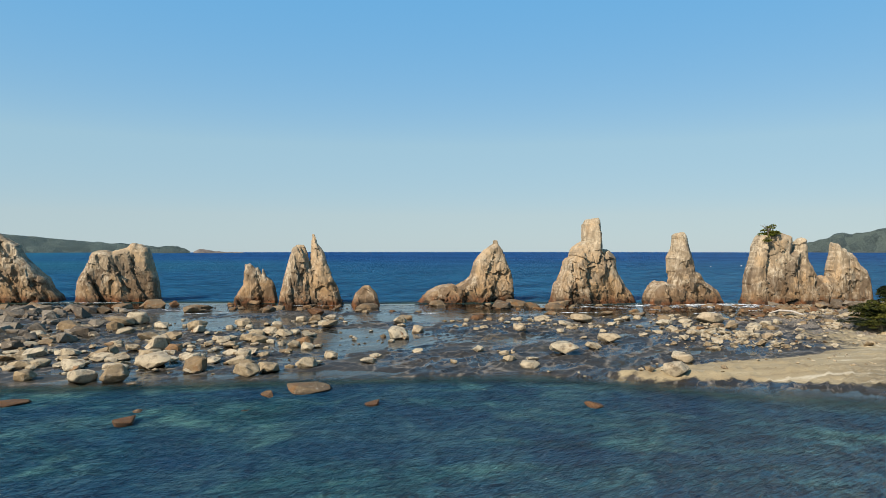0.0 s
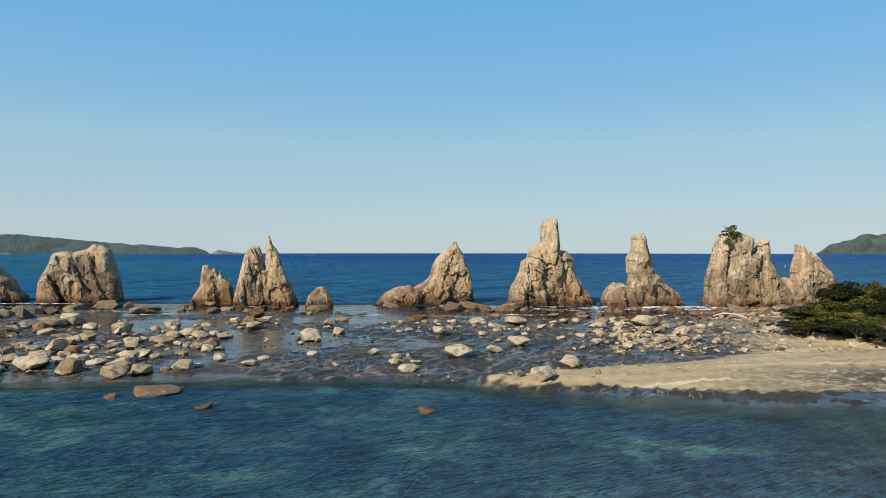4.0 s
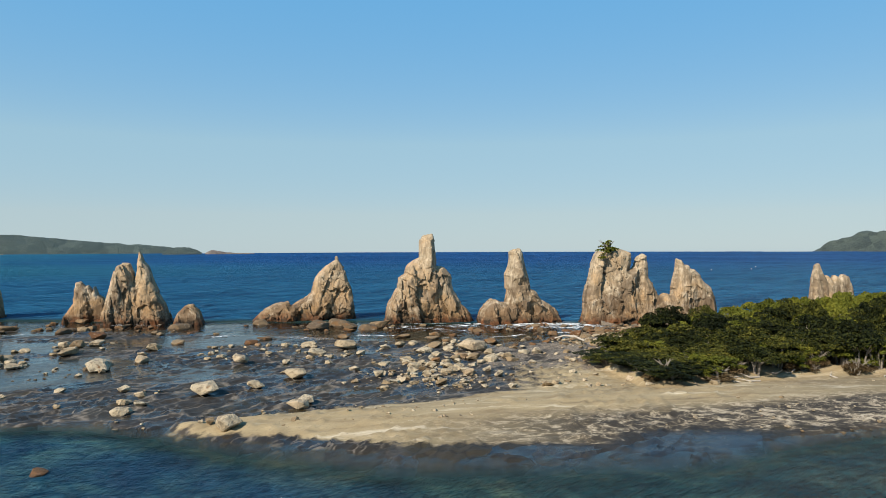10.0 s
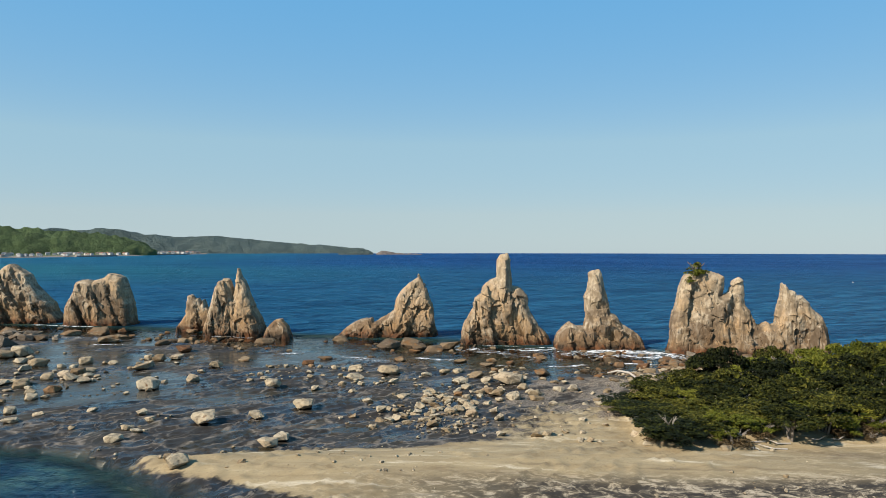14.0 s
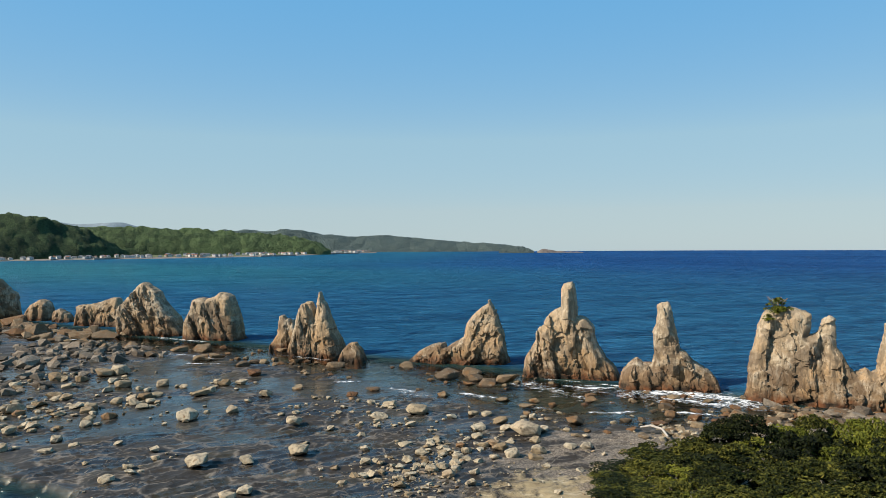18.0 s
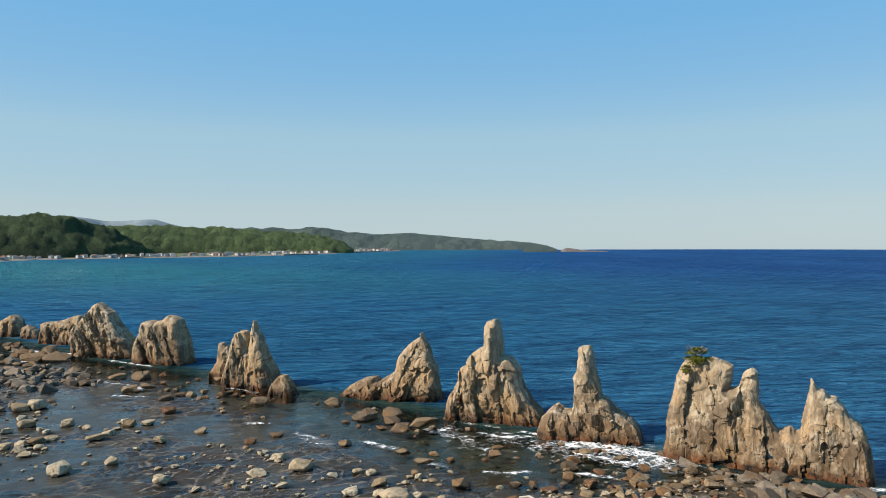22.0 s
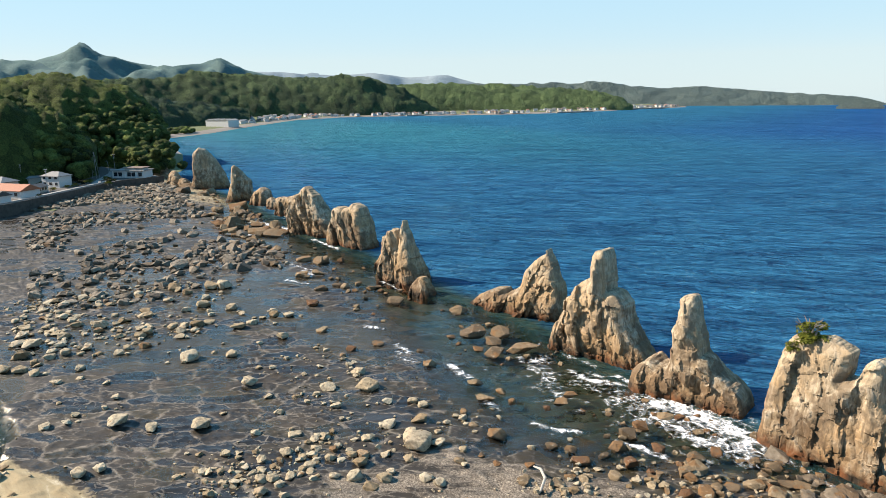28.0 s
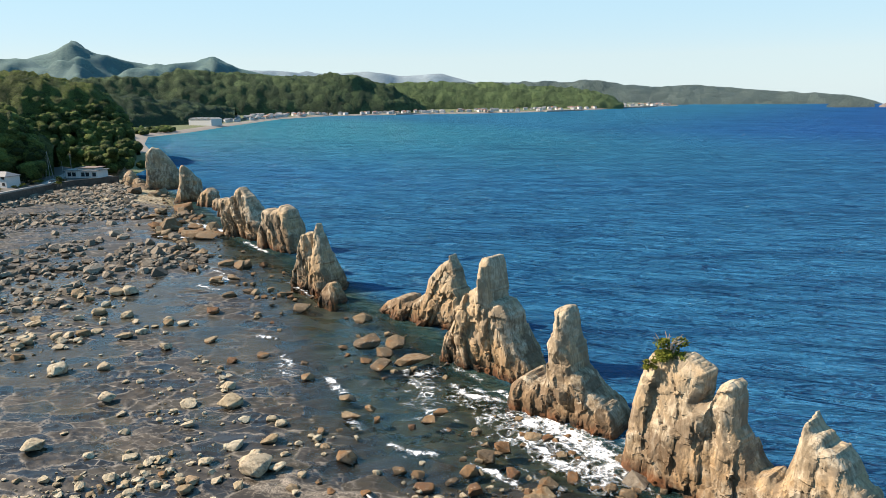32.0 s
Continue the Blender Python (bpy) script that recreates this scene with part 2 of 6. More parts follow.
def boulder_material(name, tones, rusty):
    m, nt, b = material(name)
    v = place(nt)
    info = nt.nodes.new("ShaderNodeObjectInfo")
    geo = nt.nodes.new("ShaderNodeNewGeometry")
    rnd = math_node(nt, "FRACT", math_node(nt, "ADD", info.outputs["Random"], geo.outputs["Random Per Island"]))
    mid = noise_tex(nt, v, 1.7, 6, 0.65)
    fine = noise_tex(nt, v, 9, 5, 0.7)
    col = ramp(nt, rnd, tones)
    col = mix(nt, ramp(nt, mid, [(0.35, (0.7, 0.7, 0.7)), (0.52, (0, 0, 0))]), col, (0.1095, 0.0803, 0.0511))
    col = mix(nt, ramp(nt, mid, grey(0.58, 0.75)), col, (0.4234, 0.365, 0.2774))
    col = mix(nt, ramp(nt, noise_tex(nt, v, 0.8, 3), grey(0.64 - 0.1 * rusty, 0.74 - 0.08 * rusty)), col, (0.1825, 0.0949, 0.0365))
    col = mix(nt, ramp(nt, fine, [(0.3, (0.5, 0.5, 0.5)), (0.45, (0, 0, 0))]), col, (0.0657, 0.0511, 0.0365))
    low = ramp(nt, math_node(nt, "ADD", height_of(nt), math_node(nt, "MULTIPLY", mid, 0.4)), [(0.12, (0.9, 0.9, 0.9)), (0.45, (0, 0, 0))])
    col = mix(nt, low, col, (0.0292, 0.02044, 0.01241))
    nt.links.new(tone(nt, col, 0.78), b.inputs["Base Color"])
    b.inputs["Roughness"].default_value = 0.85
    b.inputs["Specular IOR Level"].default_value = 0.3
    bump(nt, b, math_node(nt, "ADD", math_node(nt, "MULTIPLY", mid, 1.5), math_node(nt, "MULTIPLY", fine, 0.4)), 0.7, 0.3)
    return m


def shore_material():
    """Tidal rock platform that runs into sand; 'sand' and 'pebble' say which surface a place has."""
    m, nt, b = material("tidal_platform")
    v = place(nt)
    at = nt.nodes.new("ShaderNodeAttribute")
    at.attribute_name = "zone"
    sep = nt.nodes.new("ShaderNodeSeparateColor")
    nt.links.new(at.outputs["Color"], sep.inputs[0])
    big = noise_tex(nt, v, 0.09, 5, 0.6)
    mid = noise_tex(nt, v, 0.7, 7, 0.65)
    fine = noise_tex(nt, v, 5, 6, 0.7)
    long_ = noise_tex(nt, place(nt, 0.16, 1.0, 1.0, turn=-0.2), 0.55, 6, 0.65, 0.6)
    rock = ramp(nt, mid, [(0.30, (0.030, 0.024, 0.019)), (0.5, (0.062, 0.050, 0.038)), (0.72, (0.115, 0.094, 0.071))])
    rock = mix(nt, ramp(nt, big, grey(0.5, 0.66)), rock, mix(nt, 0.6, rock, (0.08395, 0.06424, 0.02336)))
    # pale salt and shell-sand filling of the joints
    warp = nt.nodes.new("ShaderNodeVectorMath")
    warp.operation = "MULTIPLY_ADD"
    warp.inputs[1].default_value = (1.3, 1.3, 0.0)
    nz = nt.nodes.new("ShaderNodeTexNoise")
    nz.inputs["Scale"].default_value = 0.55
    nz.inputs["Detail"].default_value = 6
    nt.links.new(v, nz.inputs["Vector"])
    nt.links.new(nz.outputs["Color"], warp.inputs[0])
    nt.links.new(v, warp.inputs[2])
    lines = []
    for sx_, sy_, wide in ([0.16, 0.34, 0.050], [0.42, 0.95, 0.065]):
        mp = nt.nodes.new("ShaderNodeMapping")
        mp.inputs["Scale"].default_value = (sx_, sy_, 0.0)
        turned = nt.nodes.new("ShaderNodeMapping")
        turned.inputs["Rotation"].default_value = (0, 0, -1.0)
        nt.links.new(warp.outputs[0], turned.inputs["Vector"])
        nt.links.new(turned.outputs[0], mp.inputs["Vector"])
        vor = nt.nodes.new("ShaderNodeTexVoronoi")
        vor.feature = "DISTANCE_TO_EDGE"
        vor.inputs["Scale"].default_value = 1.0
        nt.links.new(mp.outputs[0], vor.inputs["Vector"])
        if not lines:
            cell = nt.nodes.new("ShaderNodeTexVoronoi")
            cell.inputs["Scale"].default_value = 1.0
            nt.links.new(mp.outputs[0], cell.inputs["Vector"])
            cs = nt.nodes.new("ShaderNodeSeparateColor")
            nt.links.new(cell.outputs["Color"], cs.inputs[0])
            tints = ramp(nt, cs.outputs[0], [(0.0, (0.030, 0.026, 0.021)), (0.3, (0.066, 0.053, 0.040)), (0.55, (0.048, 0.041, 0.033)), (0.72, (0.086, 0.070, 0.032)), (0.9, (0.080, 0.057, 0.032)), (1.0, (0.115, 0.096, 0.074))])
            rock = mix(nt, 0.62, rock, tints)
        lines.append(ramp(nt, vor.outputs[0], [(0.0, (1, 1, 1)), (wide, (0, 0, 0))]))
    faint = ramp(nt, noise_tex(nt, v, 0.06, 3), grey(0.40, 0.58))
    joint = mix(nt, faint, lines[0], mix(nt, 1.0, lines[0], lines[1], "LIGHTEN"))
    joint = mix(nt, ramp(nt, noise_tex(nt, v, 0.6, 8, 0.85), grey(0.43, 0.54)), (0, 0, 0), joint)
    rock = mix(nt, math_node(nt, "MULTIPLY", lines[1], 0.75), rock, (0.016, 0.012, 0.009))
    rock = tone(nt, rock, 0.35)
    joint = mix(nt, ramp(nt, math_node(nt, "ADD", height_of(nt), 1.0), grey(0.90, 1.02)), (0, 0, 0), joint)
    joint = mix(nt, ramp(nt, sep.outputs["Blue"], grey(0.02, 0.25)), joint, (0, 0, 0))
    rock = mix(nt, joint, rock, mix(nt, mid, (0.085, 0.072, 0.057), (0.215, 0.188, 0.155)))
    sand = ramp(nt, long_, [(0.30, (0.1241, 0.09125, 0.0511)), (0.42, (0.219, 0.1679, 0.09344)), (0.58, (0.2701, 0.2153, 0.1241)), (0.68, (0.4234, 0.365, 0.2628))])
    sand = mix(nt, ramp(nt, fine, [(0.33, (0.5, 0.5, 0.5)), (0.45, (0, 0, 0))]), sand, (0.1022, 0.08395, 0.06205))
    streaky = noise_tex(nt, place(nt, 0.5, 1.0, 1.0, turn=-0.2), 1.2, 8, 0.75, 0.9)
    wash = ramp(nt, streaky, [(0.44, (0.02044, 0.01679, 0.01241)), (0.51, (0.073, 0.0584, 0.04015)), (0.57, (0.2628, 0.219, 0.1533)), (0.67, (0.36, 0.32, 0.25))])
    sand = mix(nt, math_node(nt, "MULTIPLY", sep.outputs["Blue"], 1.0), sand, wash)
    pebble = ramp(nt, fine, [(0.38, (0.0365, 0.0292, 0.0219)), (0.5, (0.1241, 0.1007, 0.07665)), (0.68, (0.3066, 0.2628, 0.2044))])
    sm = math_node(nt, "ADD", sep.outputs["Red"], math_node(nt, "MULTIPLY", math_node(nt, "SUBTRACT", mid, 0.5), 1.1))
    col = mix(nt, ramp(nt, sm, grey(0.40, 0.60)), rock, sand)
    pm = math_node(nt, "ADD", sep.outputs["Green"], math_node(nt, "MULTIPLY", math_node(nt, "SUBTRACT", noise_tex(nt, place(nt, 0.4, 1, 1, turn=-0.9), 0.35, 6, 0.65), 0.5), 2.2))
    col = mix(nt, ramp(nt, pm, grey(0.40, 0.62)), col, pebble)
    weedy = ramp(nt, math_node(nt, "ADD", height_of(nt), 1.0), [(0.10, (1, 1, 1)), (0.62, (0, 0, 0))])
    col = mix(nt, weedy, col, ramp(nt, mid, [(0.38, (0.0073, 0.00949, 0.00657)), (0.55, (0.0146, 0.02336, 0.01606)), (0.7, (0.04015, 0.0292, 0.0146))]))
    nt.links.new(col, b.inputs["Base Color"])
    dry = ramp(nt, math_node(nt, "ADD", math_node(nt, "MULTIPLY", cs.outputs[1], 0.5), math_node(nt, "MULTIPLY", mid, 0.6)), [(0.40, (0.14, 0.14, 0.14)), (0.62, (0.65, 0.65, 0.65))])
    dry = mix(nt, joint, dry, (0.8, 0.8, 0.8))
    dry = mix(nt, ramp(nt, math_node(nt, "MAXIMUM", sep.outputs["Red"], sep.outputs["Green"]), grey(0.25, 0.55)), dry, (0.85, 0.85, 0.85))
    nt.links.new(dry, b.inputs["Roughness"])
    b.inputs["Specular IOR Level"].default_value = 0.34
    bump(nt, b, math_node(nt, "ADD", mid, math_node(nt, "MULTIPLY", fine, 0.4)), 0.35, 0.12)
    return m


def water_material():
    m, nt, b = material("sea_water")
    at = nt.nodes.new("ShaderNodeAttribute")
    at.attribute_name = "depth"
    sep = nt.nodes.new("ShaderNodeSeparateColor")
    nt.links.new(at.outputs["Color"], sep.inputs[0])
    v = place(nt)
    patches = noise_tex(nt, place(nt, 0.6, 1.3, 1), 0.055, 5, 0.6, 0.8)
    weed = noise_tex(nt, v, 0.16, 6, 0.65, 0.7)
    deep = ramp(nt, noise_tex(nt, place(nt, 0.4, 1, 1, turn=0.5), 0.006, 4), [(0.35, (0.009, 0.066, 0.205)), (0.65, (0.015, 0.094, 0.262))])
    col = mix(nt, sep.outputs["Red"], deep, (0.028, 0.174, 0.234))
    lagoon = ramp(nt, weed, [(0.34, (0.012, 0.050, 0.078)), (0.50, (0.032, 0.128, 0.145)), (0.63, (0.125, 0.300, 0.245))])
    lagoon = mix(nt, ramp(nt, patches, grey(0.48, 0.66)), mix(nt, 0.75, lagoon, (0.014, 0.064, 0.135)), lagoon)
    # wind streaks, darker bands: uneven sky reflection put into the water colour
    sheen_streak = noise_tex(nt, place(nt, 0.012, 0.085, 1, turn=-0.9), 1.0, 5, 0.62, 0.5)
    col = mix(nt, 1.0, col, ramp(nt, sheen_streak, [(0.36, (0.62, 0.66, 0.72)), (0.50, (0.95, 0.95, 0.95)), (0.64, (1.0, 1.0, 1.0))]), "MULTIPLY")
    col = tone(nt, col, 1.16)
    col = mix(nt, sep.outputs["Green"], col, lagoon)
    shoal = ramp(nt, weed, [(0.38, (0.008, 0.020, 0.021)), (0.52, (0.016, 0.042, 0.040)), (0.66, (0.045, 0.060, 0.042))])
    col = mix(nt, ramp(nt, sep.outputs["Blue"], grey(0.05, 0.5)), col, shoal)
    nt.nodes.remove(b)
    body = nt.nodes.new("ShaderNodeBsdfDiffuse")
    nt.links.new(tone(nt, col, 0.95), body.inputs["Color"])
    sheen = nt.nodes.new("ShaderNodeBsdfGlossy")
    sheen.inputs["Roughness"].default_value = 0.12
    open_sea = nt.nodes.new("ShaderNodeMixShader")
    skim = nt.nodes.new("ShaderNodeFresnel")
    skim.inputs["IOR"].default_value = 1.33
    nt.links.new(math_node(nt, "MINIMUM", math_node(nt, "MULTIPLY", skim.outputs[0], math_node(nt, "ADD", math_node(nt, "MULTIPLY", sep.outputs["Green"], 0.4), 0.55)), math_node(nt, "ADD", math_node(nt, "MULTIPLY", sep.outputs["Green"], 0.3), 0.17)), open_sea.inputs[0])
    nt.links.new(body.outputs[0], open_sea.inputs[1])
    nt.links.new(sheen.outputs[0], open_sea.inputs[2])
    swell = noise_tex(nt, place(nt, 0.018, 0.10, 1, turn=-0.9), 1.0, 3, 0.5, 0.4)
    chop = noise_tex(nt, place(nt, 0.055, 0.36, 1, turn=-0.75), 1.0, 4, 0.55, 0.5)
    rip = noise_tex(nt, place(nt, 0.34, 1.4, 1, turn=-0.85), 1.0, 5, 0.6)
    open_w = lambda share: math_node(nt, "SUBTRACT", 1.0, math_node(nt, "MULTIPLY", sep.outputs["Green"], share))
    calm = math_node(nt, "MAXIMUM", math_node(nt, "SUBTRACT", 1.0, math_node(nt, "MULTIPLY", sep.outputs["Blue"], 1.08)), 0.008)
    swell_h = math_node(nt, "MULTIPLY", math_node(nt, "MULTIPLY", math_node(nt, "SUBTRACT", swell, 0.5), 17.0), open_w(0.97))
    chop_h = math_node(nt, "MULTIPLY", math_node(nt, "MULTIPLY", math_node(nt, "SUBTRACT", chop, 0.5), 14.0), open_w(0.86))
    rip_h = math_node(nt, "MULTIPLY", math_node(nt, "MULTIPLY", math_node(nt, "SUBTRACT", rip, 0.5), 2.1), open_w(-0.9))
    level = math_node(nt, "ADD", swell_h, math_node(nt, "ADD", chop_h, rip_h))
    wave = bump(nt, body, math_node(nt, "MULTIPLY", level, calm), 1.0, 1.0)
    nt.links.new(wave, sheen.inputs["Normal"])
    nt.links.new(wave, skim.inputs["Normal"])
    # thin clear film over the platform
    clear = nt.nodes.new("ShaderNodeBsdfTransparent")
    clear.inputs[0].default_value = (0.95, 0.95, 0.90, 1)
    gloss = nt.nodes.new("ShaderNodeBsdfGlossy")
    gloss.inputs["Roughness"].default_value = 0.06
    fres = nt.nodes.new("ShaderNodeLayerWeight")
    sky_share = math_node(nt, "ADD", math_node(nt, "MULTIPLY", math_node(nt, "POWER", fres.outputs["Facing"], 7.6), 0.97), 0.02)
    film = nt.nodes.new("ShaderNodeMixShader")
    nt.links.new(wave, gloss.inputs["Normal"])
    nt.links.new(wave, fres.inputs["Normal"])
    nt.links.new(sky_share, film.inputs[0])
    nt.links.new(clear.outputs[0], film.inputs[1])
    nt.links.new(gloss.outputs[0], film.inputs[2])
    both = nt.nodes.new("ShaderNodeMixShader")
    nt.links.new(ramp(nt, sep.outputs["Blue"], grey(0.62, 0.88)), both.inputs[0])
    nt.links.new(open_sea.outputs[0], both.inputs[1])
    nt.links.new(film.outputs[0], both.inputs[2])
    nt.links.new(both.outputs[0], nt.nodes["Material Output"].inputs["Surface"])
    return m


def foam_material():
    m, nt, b = material("sea_foam")
    v = place(nt)
    at = nt.nodes.new("ShaderNodeAttribute")
    at.attribute_name = "thick"
    n1 = noise_tex(nt, v, 0.5, 8, 0.7, 1.0)
    warp = nt.nodes.new("ShaderNodeVectorMath")
    warp.operation = "MULTIPLY_ADD"
    warp.inputs[1].default_value = (1.6, 1.6, 0)
    nz = nt.nodes.new("ShaderNodeTexNoise")
    nz.inputs["Scale"].default_value = 0.8
    nz.inputs["Detail"].default_value = 4
    nt.links.new(v, nz.inputs["Vector"])
    nt.links.new(nz.outputs["Color"], warp.inputs[0])
    nt.links.new(v, warp.inputs[2])
    vor = nt.nodes.new("ShaderNodeTexVoronoi")
    vor.feature = "DISTANCE_TO_EDGE"
    vor.inputs["Scale"].default_value = 0.8
    nt.links.new(warp.outputs[0], vor.inputs["Vector"])
    lace = ramp(nt, vor.outputs[0], [(0.0, (1, 1, 1)), (0.16, (0, 0, 0))])
    amount = math_node(nt, "ADD", math_node(nt, "MULTIPLY", at.outputs["Fac"], 1.0), math_node(nt, "ADD", math_node(nt, "MULTIPLY", math_node(nt, "SUBTRACT", n1, 0.5), 2.4), math_node(nt, "MULTIPLY", lace, 0.22)))
    fac = ramp(nt, amount, [(0.54, (0, 0, 0)), (0.76, (0.28, 0.28, 0.28)), (1.0, (1, 1, 1))])
    b.inputs["Base Color"].default_value = (0.66, 0.68, 0.69, 1)
    b.inputs["Roughness"].default_value = 0.7
    nt.links.new(fac, b.inputs["Alpha"])
    bump(nt, b, n1, 0.5, 0.15)
    return m


def leaf_material(name, stops):
    m, nt, b = material(name)
    geo = nt.nodes.new("ShaderNodeNewGeometry")
    info = nt.nodes.new("ShaderNodeObjectInfo")
    f = math_node(nt, "ADD", math_node(nt, "MULTIPLY", geo.outputs["Random Per Island"], 0.5), math_node(nt, "MULTIPLY", info.outputs["Random"], 0.5))
    patch = noise_tex(nt, place(nt), 0.12, 3)
    f = math_node(nt, "ADD", math_node(nt, "MULTIPLY", f, 0.6), math_node(nt, "MULTIPLY", patch, 0.4))
    nt.links.new(tone(nt, ramp(nt, f, stops), 0.64), b.inputs["Base Color"])
    b.inputs["Roughness"].default_value = 0.75
    b.inputs["Specular IOR Level"].default_value = 0.12
    return m


def plain(name, colour, rough=0.7, metal=0.0, spot=0.15, scale=3.0):
    m, nt, b = material(name)
    v = place(nt)
    n = noise_tex(nt, v, scale, 6, 0.65)
    dark = tuple(c * (1 - 2.2 * spot) for c in colour)
    light = tuple(min(1, c * (1 + spot)) for c in colour)
    nt.links.new(tone(nt, ramp(nt, n, [(0.3, dark), (0.55, colour), (0.75, light)]), 0.85), b.inputs["Base Color"])
    b.inputs["Roughness"].default_value = rough
    b.inputs["Metallic"].default_value = metal
    bump(nt, b, n, 0.25, 0.03)
    return m


def woodland_material(name, dark, light, scale, relief=0.9):
    """Tree canopy seen from afar: crowns told apart by cells, with lighter stands between."""
    m, nt, b = material(name)
    v = place(nt)
    vor = nt.nodes.new("ShaderNodeTexVoronoi")
    vor.inputs["Scale"].default_value = scale
    nt.links.new(v, vor.inputs["Vector"])
    sep = nt.nodes.new("ShaderNodeSeparateColor")
    nt.links.new(vor.outputs["Color"], sep.inputs[0])
    stand = noise_tex(nt, v, scale * 0.09, 5, 0.6)
    leafy = noise_tex(nt, v, scale * 7, 4, 0.7)
    isle = nt.nodes.new("ShaderNodeNewGeometry").outputs["Random Per Island"]
    f = math_node(nt, "ADD", math_node(nt, "MULTIPLY", sep.outputs[0], 0.25), math_node(nt, "ADD", math_node(nt, "MULTIPLY", isle, 0.32), math_node(nt, "ADD", math_node(nt, "MULTIPLY", stand, 0.35), math_node(nt, "MULTIPLY", math_node(nt, "SUBTRACT", leafy, 0.38), 0.9))))
    mid_c = tuple((p + q) / 2.6 for p, q in zip(dark, light))
    nt.links.new(tone(nt, ramp(nt, f, [(0.3, dark), (0.55, mid_c), (0.85, light)]), 0.83), b.inputs["Base Color"])
    b.inputs["Roughness"].default_value = 0.85
    b.inputs["Specular IOR Level"].default_value = 0.1
    hgt = math_node(nt, "ADD", math_node(nt, "MULTIPLY", vor.outputs["Distance"], -1.0), math_node(nt, "MULTIPLY", leafy, 1.1))
    bump(nt, b, hgt, relief, 0.9 / scale)
    return m


M_STACK = stack_material()
M_PALE = boulder_material("pale_boulder", [(0.0, (0.21, 0.14, 0.07)), (0.2, (0.34, 0.26, 0.155)), (0.5, (0.42, 0.345, 0.23)), (0.82, (0.48, 0.41, 0.29)), (0.96, (0.44, 0.35, 0.23)), (1.0, (0.24, 0.13, 0.055))], 0)
M_RUST = boulder_material("rusty_boulder", [(0.0, (0.073, 0.04964, 0.0292)), (0.35, (0.1971, 0.1351, 0.073)), (0.6, (0.2628, 0.1935, 0.1132)), (0.8, (0.1825, 0.09125, 0.03285)), (1.0, (0.1095, 0.04526, 0.01606))], 1)
M_GREYB = boulder_material("grey_boulder", [(0.0, (0.085, 0.068, 0.050)), (0.5, (0.185, 0.152, 0.112)), (0.85, (0.29, 0.245, 0.185)), (1.0, (0.15, 0.095, 0.055))], 0)
M_HEAP = boulder_material("weathered_boulder", [(0.0, (0.080, 0.058, 0.039)), (0.4, (0.150, 0.118, 0.083)), (0.8, (0.24, 0.198, 0.146)), (1.0, (0.145, 0.082, 0.038))], 0)
M_SHORE = shore_material()
M_WATER = water_material()
M_FOAM = foam_material()
M_LEAF = leaf_material("evergreen_leaf", [(0.26, (0.004, 0.007, 0.002)), (0.46, (0.016, 0.023, 0.004)), (0.60, (0.062, 0.068, 0.010)), (0.80, (0.18, 0.165, 0.026))])
M_LEAFY = leaf_material("yellow_green_leaf", [(0.2, (0.030, 0.042, 0.006)), (0.5, (0.125, 0.142, 0.016)), (0.85, (0.27, 0.25, 0.035))])
M_DRYLEAF = leaf_material("dry_scrub_leaf", [(0.2, (0.0438, 0.0292, 0.01314)), (0.55, (0.1095, 0.073, 0.03285)), (0.9, (0.1606, 0.1168, 0.0584))])
M_BARK = plain("pale_bark", (0.1971, 0.1715, 0.1387), 0.9)
M_WOOD_N = woodland_material("near_woodland", (0.022, 0.036, 0.010), (0.21, 0.27, 0.066), 0.16)
# darker copy of the near greens: shade below the crowns painted on the ridges
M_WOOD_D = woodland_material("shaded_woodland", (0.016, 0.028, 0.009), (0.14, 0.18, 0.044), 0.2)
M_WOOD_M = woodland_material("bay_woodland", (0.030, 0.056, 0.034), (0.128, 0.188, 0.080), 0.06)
# far greens paled and blued: the haze is put into their colour
M_WOOD_F = woodland_material("hazy_far_woodland", (0.110, 0.165, 0.170), (0.170, 0.225, 0.205), 0.03)
M_WOOD_E = woodland_material("hazy_headland_woodland", (0.070, 0.105, 0.120), (0.150, 0.195, 0.175), 0.03)
# mountain blues are painted haze, paler for the range behind
M_MOUNT = woodland_material("hazy_mountain_woodland", (0.065, 0.120, 0.130), (0.110, 0.175, 0.155), 0.012, 0.15)
M_BLUE = woodland_material("hazy_distant_mountain", (0.219, 0.2811, 0.3139), (0.2409, 0.2993, 0.3285), 0.006, 0.1)
# brown-grey islet rock with haze mixed into its colour
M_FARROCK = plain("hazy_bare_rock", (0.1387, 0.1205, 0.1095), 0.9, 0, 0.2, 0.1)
M_WHITE = plain("white_stucco", (0.5402, 0.5329, 0.511), 0.8, 0, 0.06)
M_CREAM = plain("cream_stucco", (0.4015, 0.365, 0.3066), 0.8, 0, 0.08)
M_ROOFG = plain("grey_roof_tile", (0.16, 0.16, 0.16), 0.6, 0, 0.15)
M_ROOFD = plain("dark_roof_tile", (0.05475, 0.05256, 0.0511), 0.6, 0, 0.15)
M_ROOFO = plain("orange_roof_tile", (0.3212, 0.1095, 0.0511), 0.7, 0, 0.18)
M_ROOFB = plain("brown_roof_tile", (0.1825, 0.1241, 0.0949), 0.7, 0, 0.15)
M_GLASS = plain("dark_window", (0.0219, 0.02555, 0.0292), 0.15, 0, 0.05)
M_CONC = plain("concrete", (0.2628, 0.2518, 0.2336), 0.9, 0, 0.15, 0.8)
M_DARKC = plain("stained_seawall", (0.06205, 0.05475, 0.04526), 0.9, 0, 0.25, 0.6)
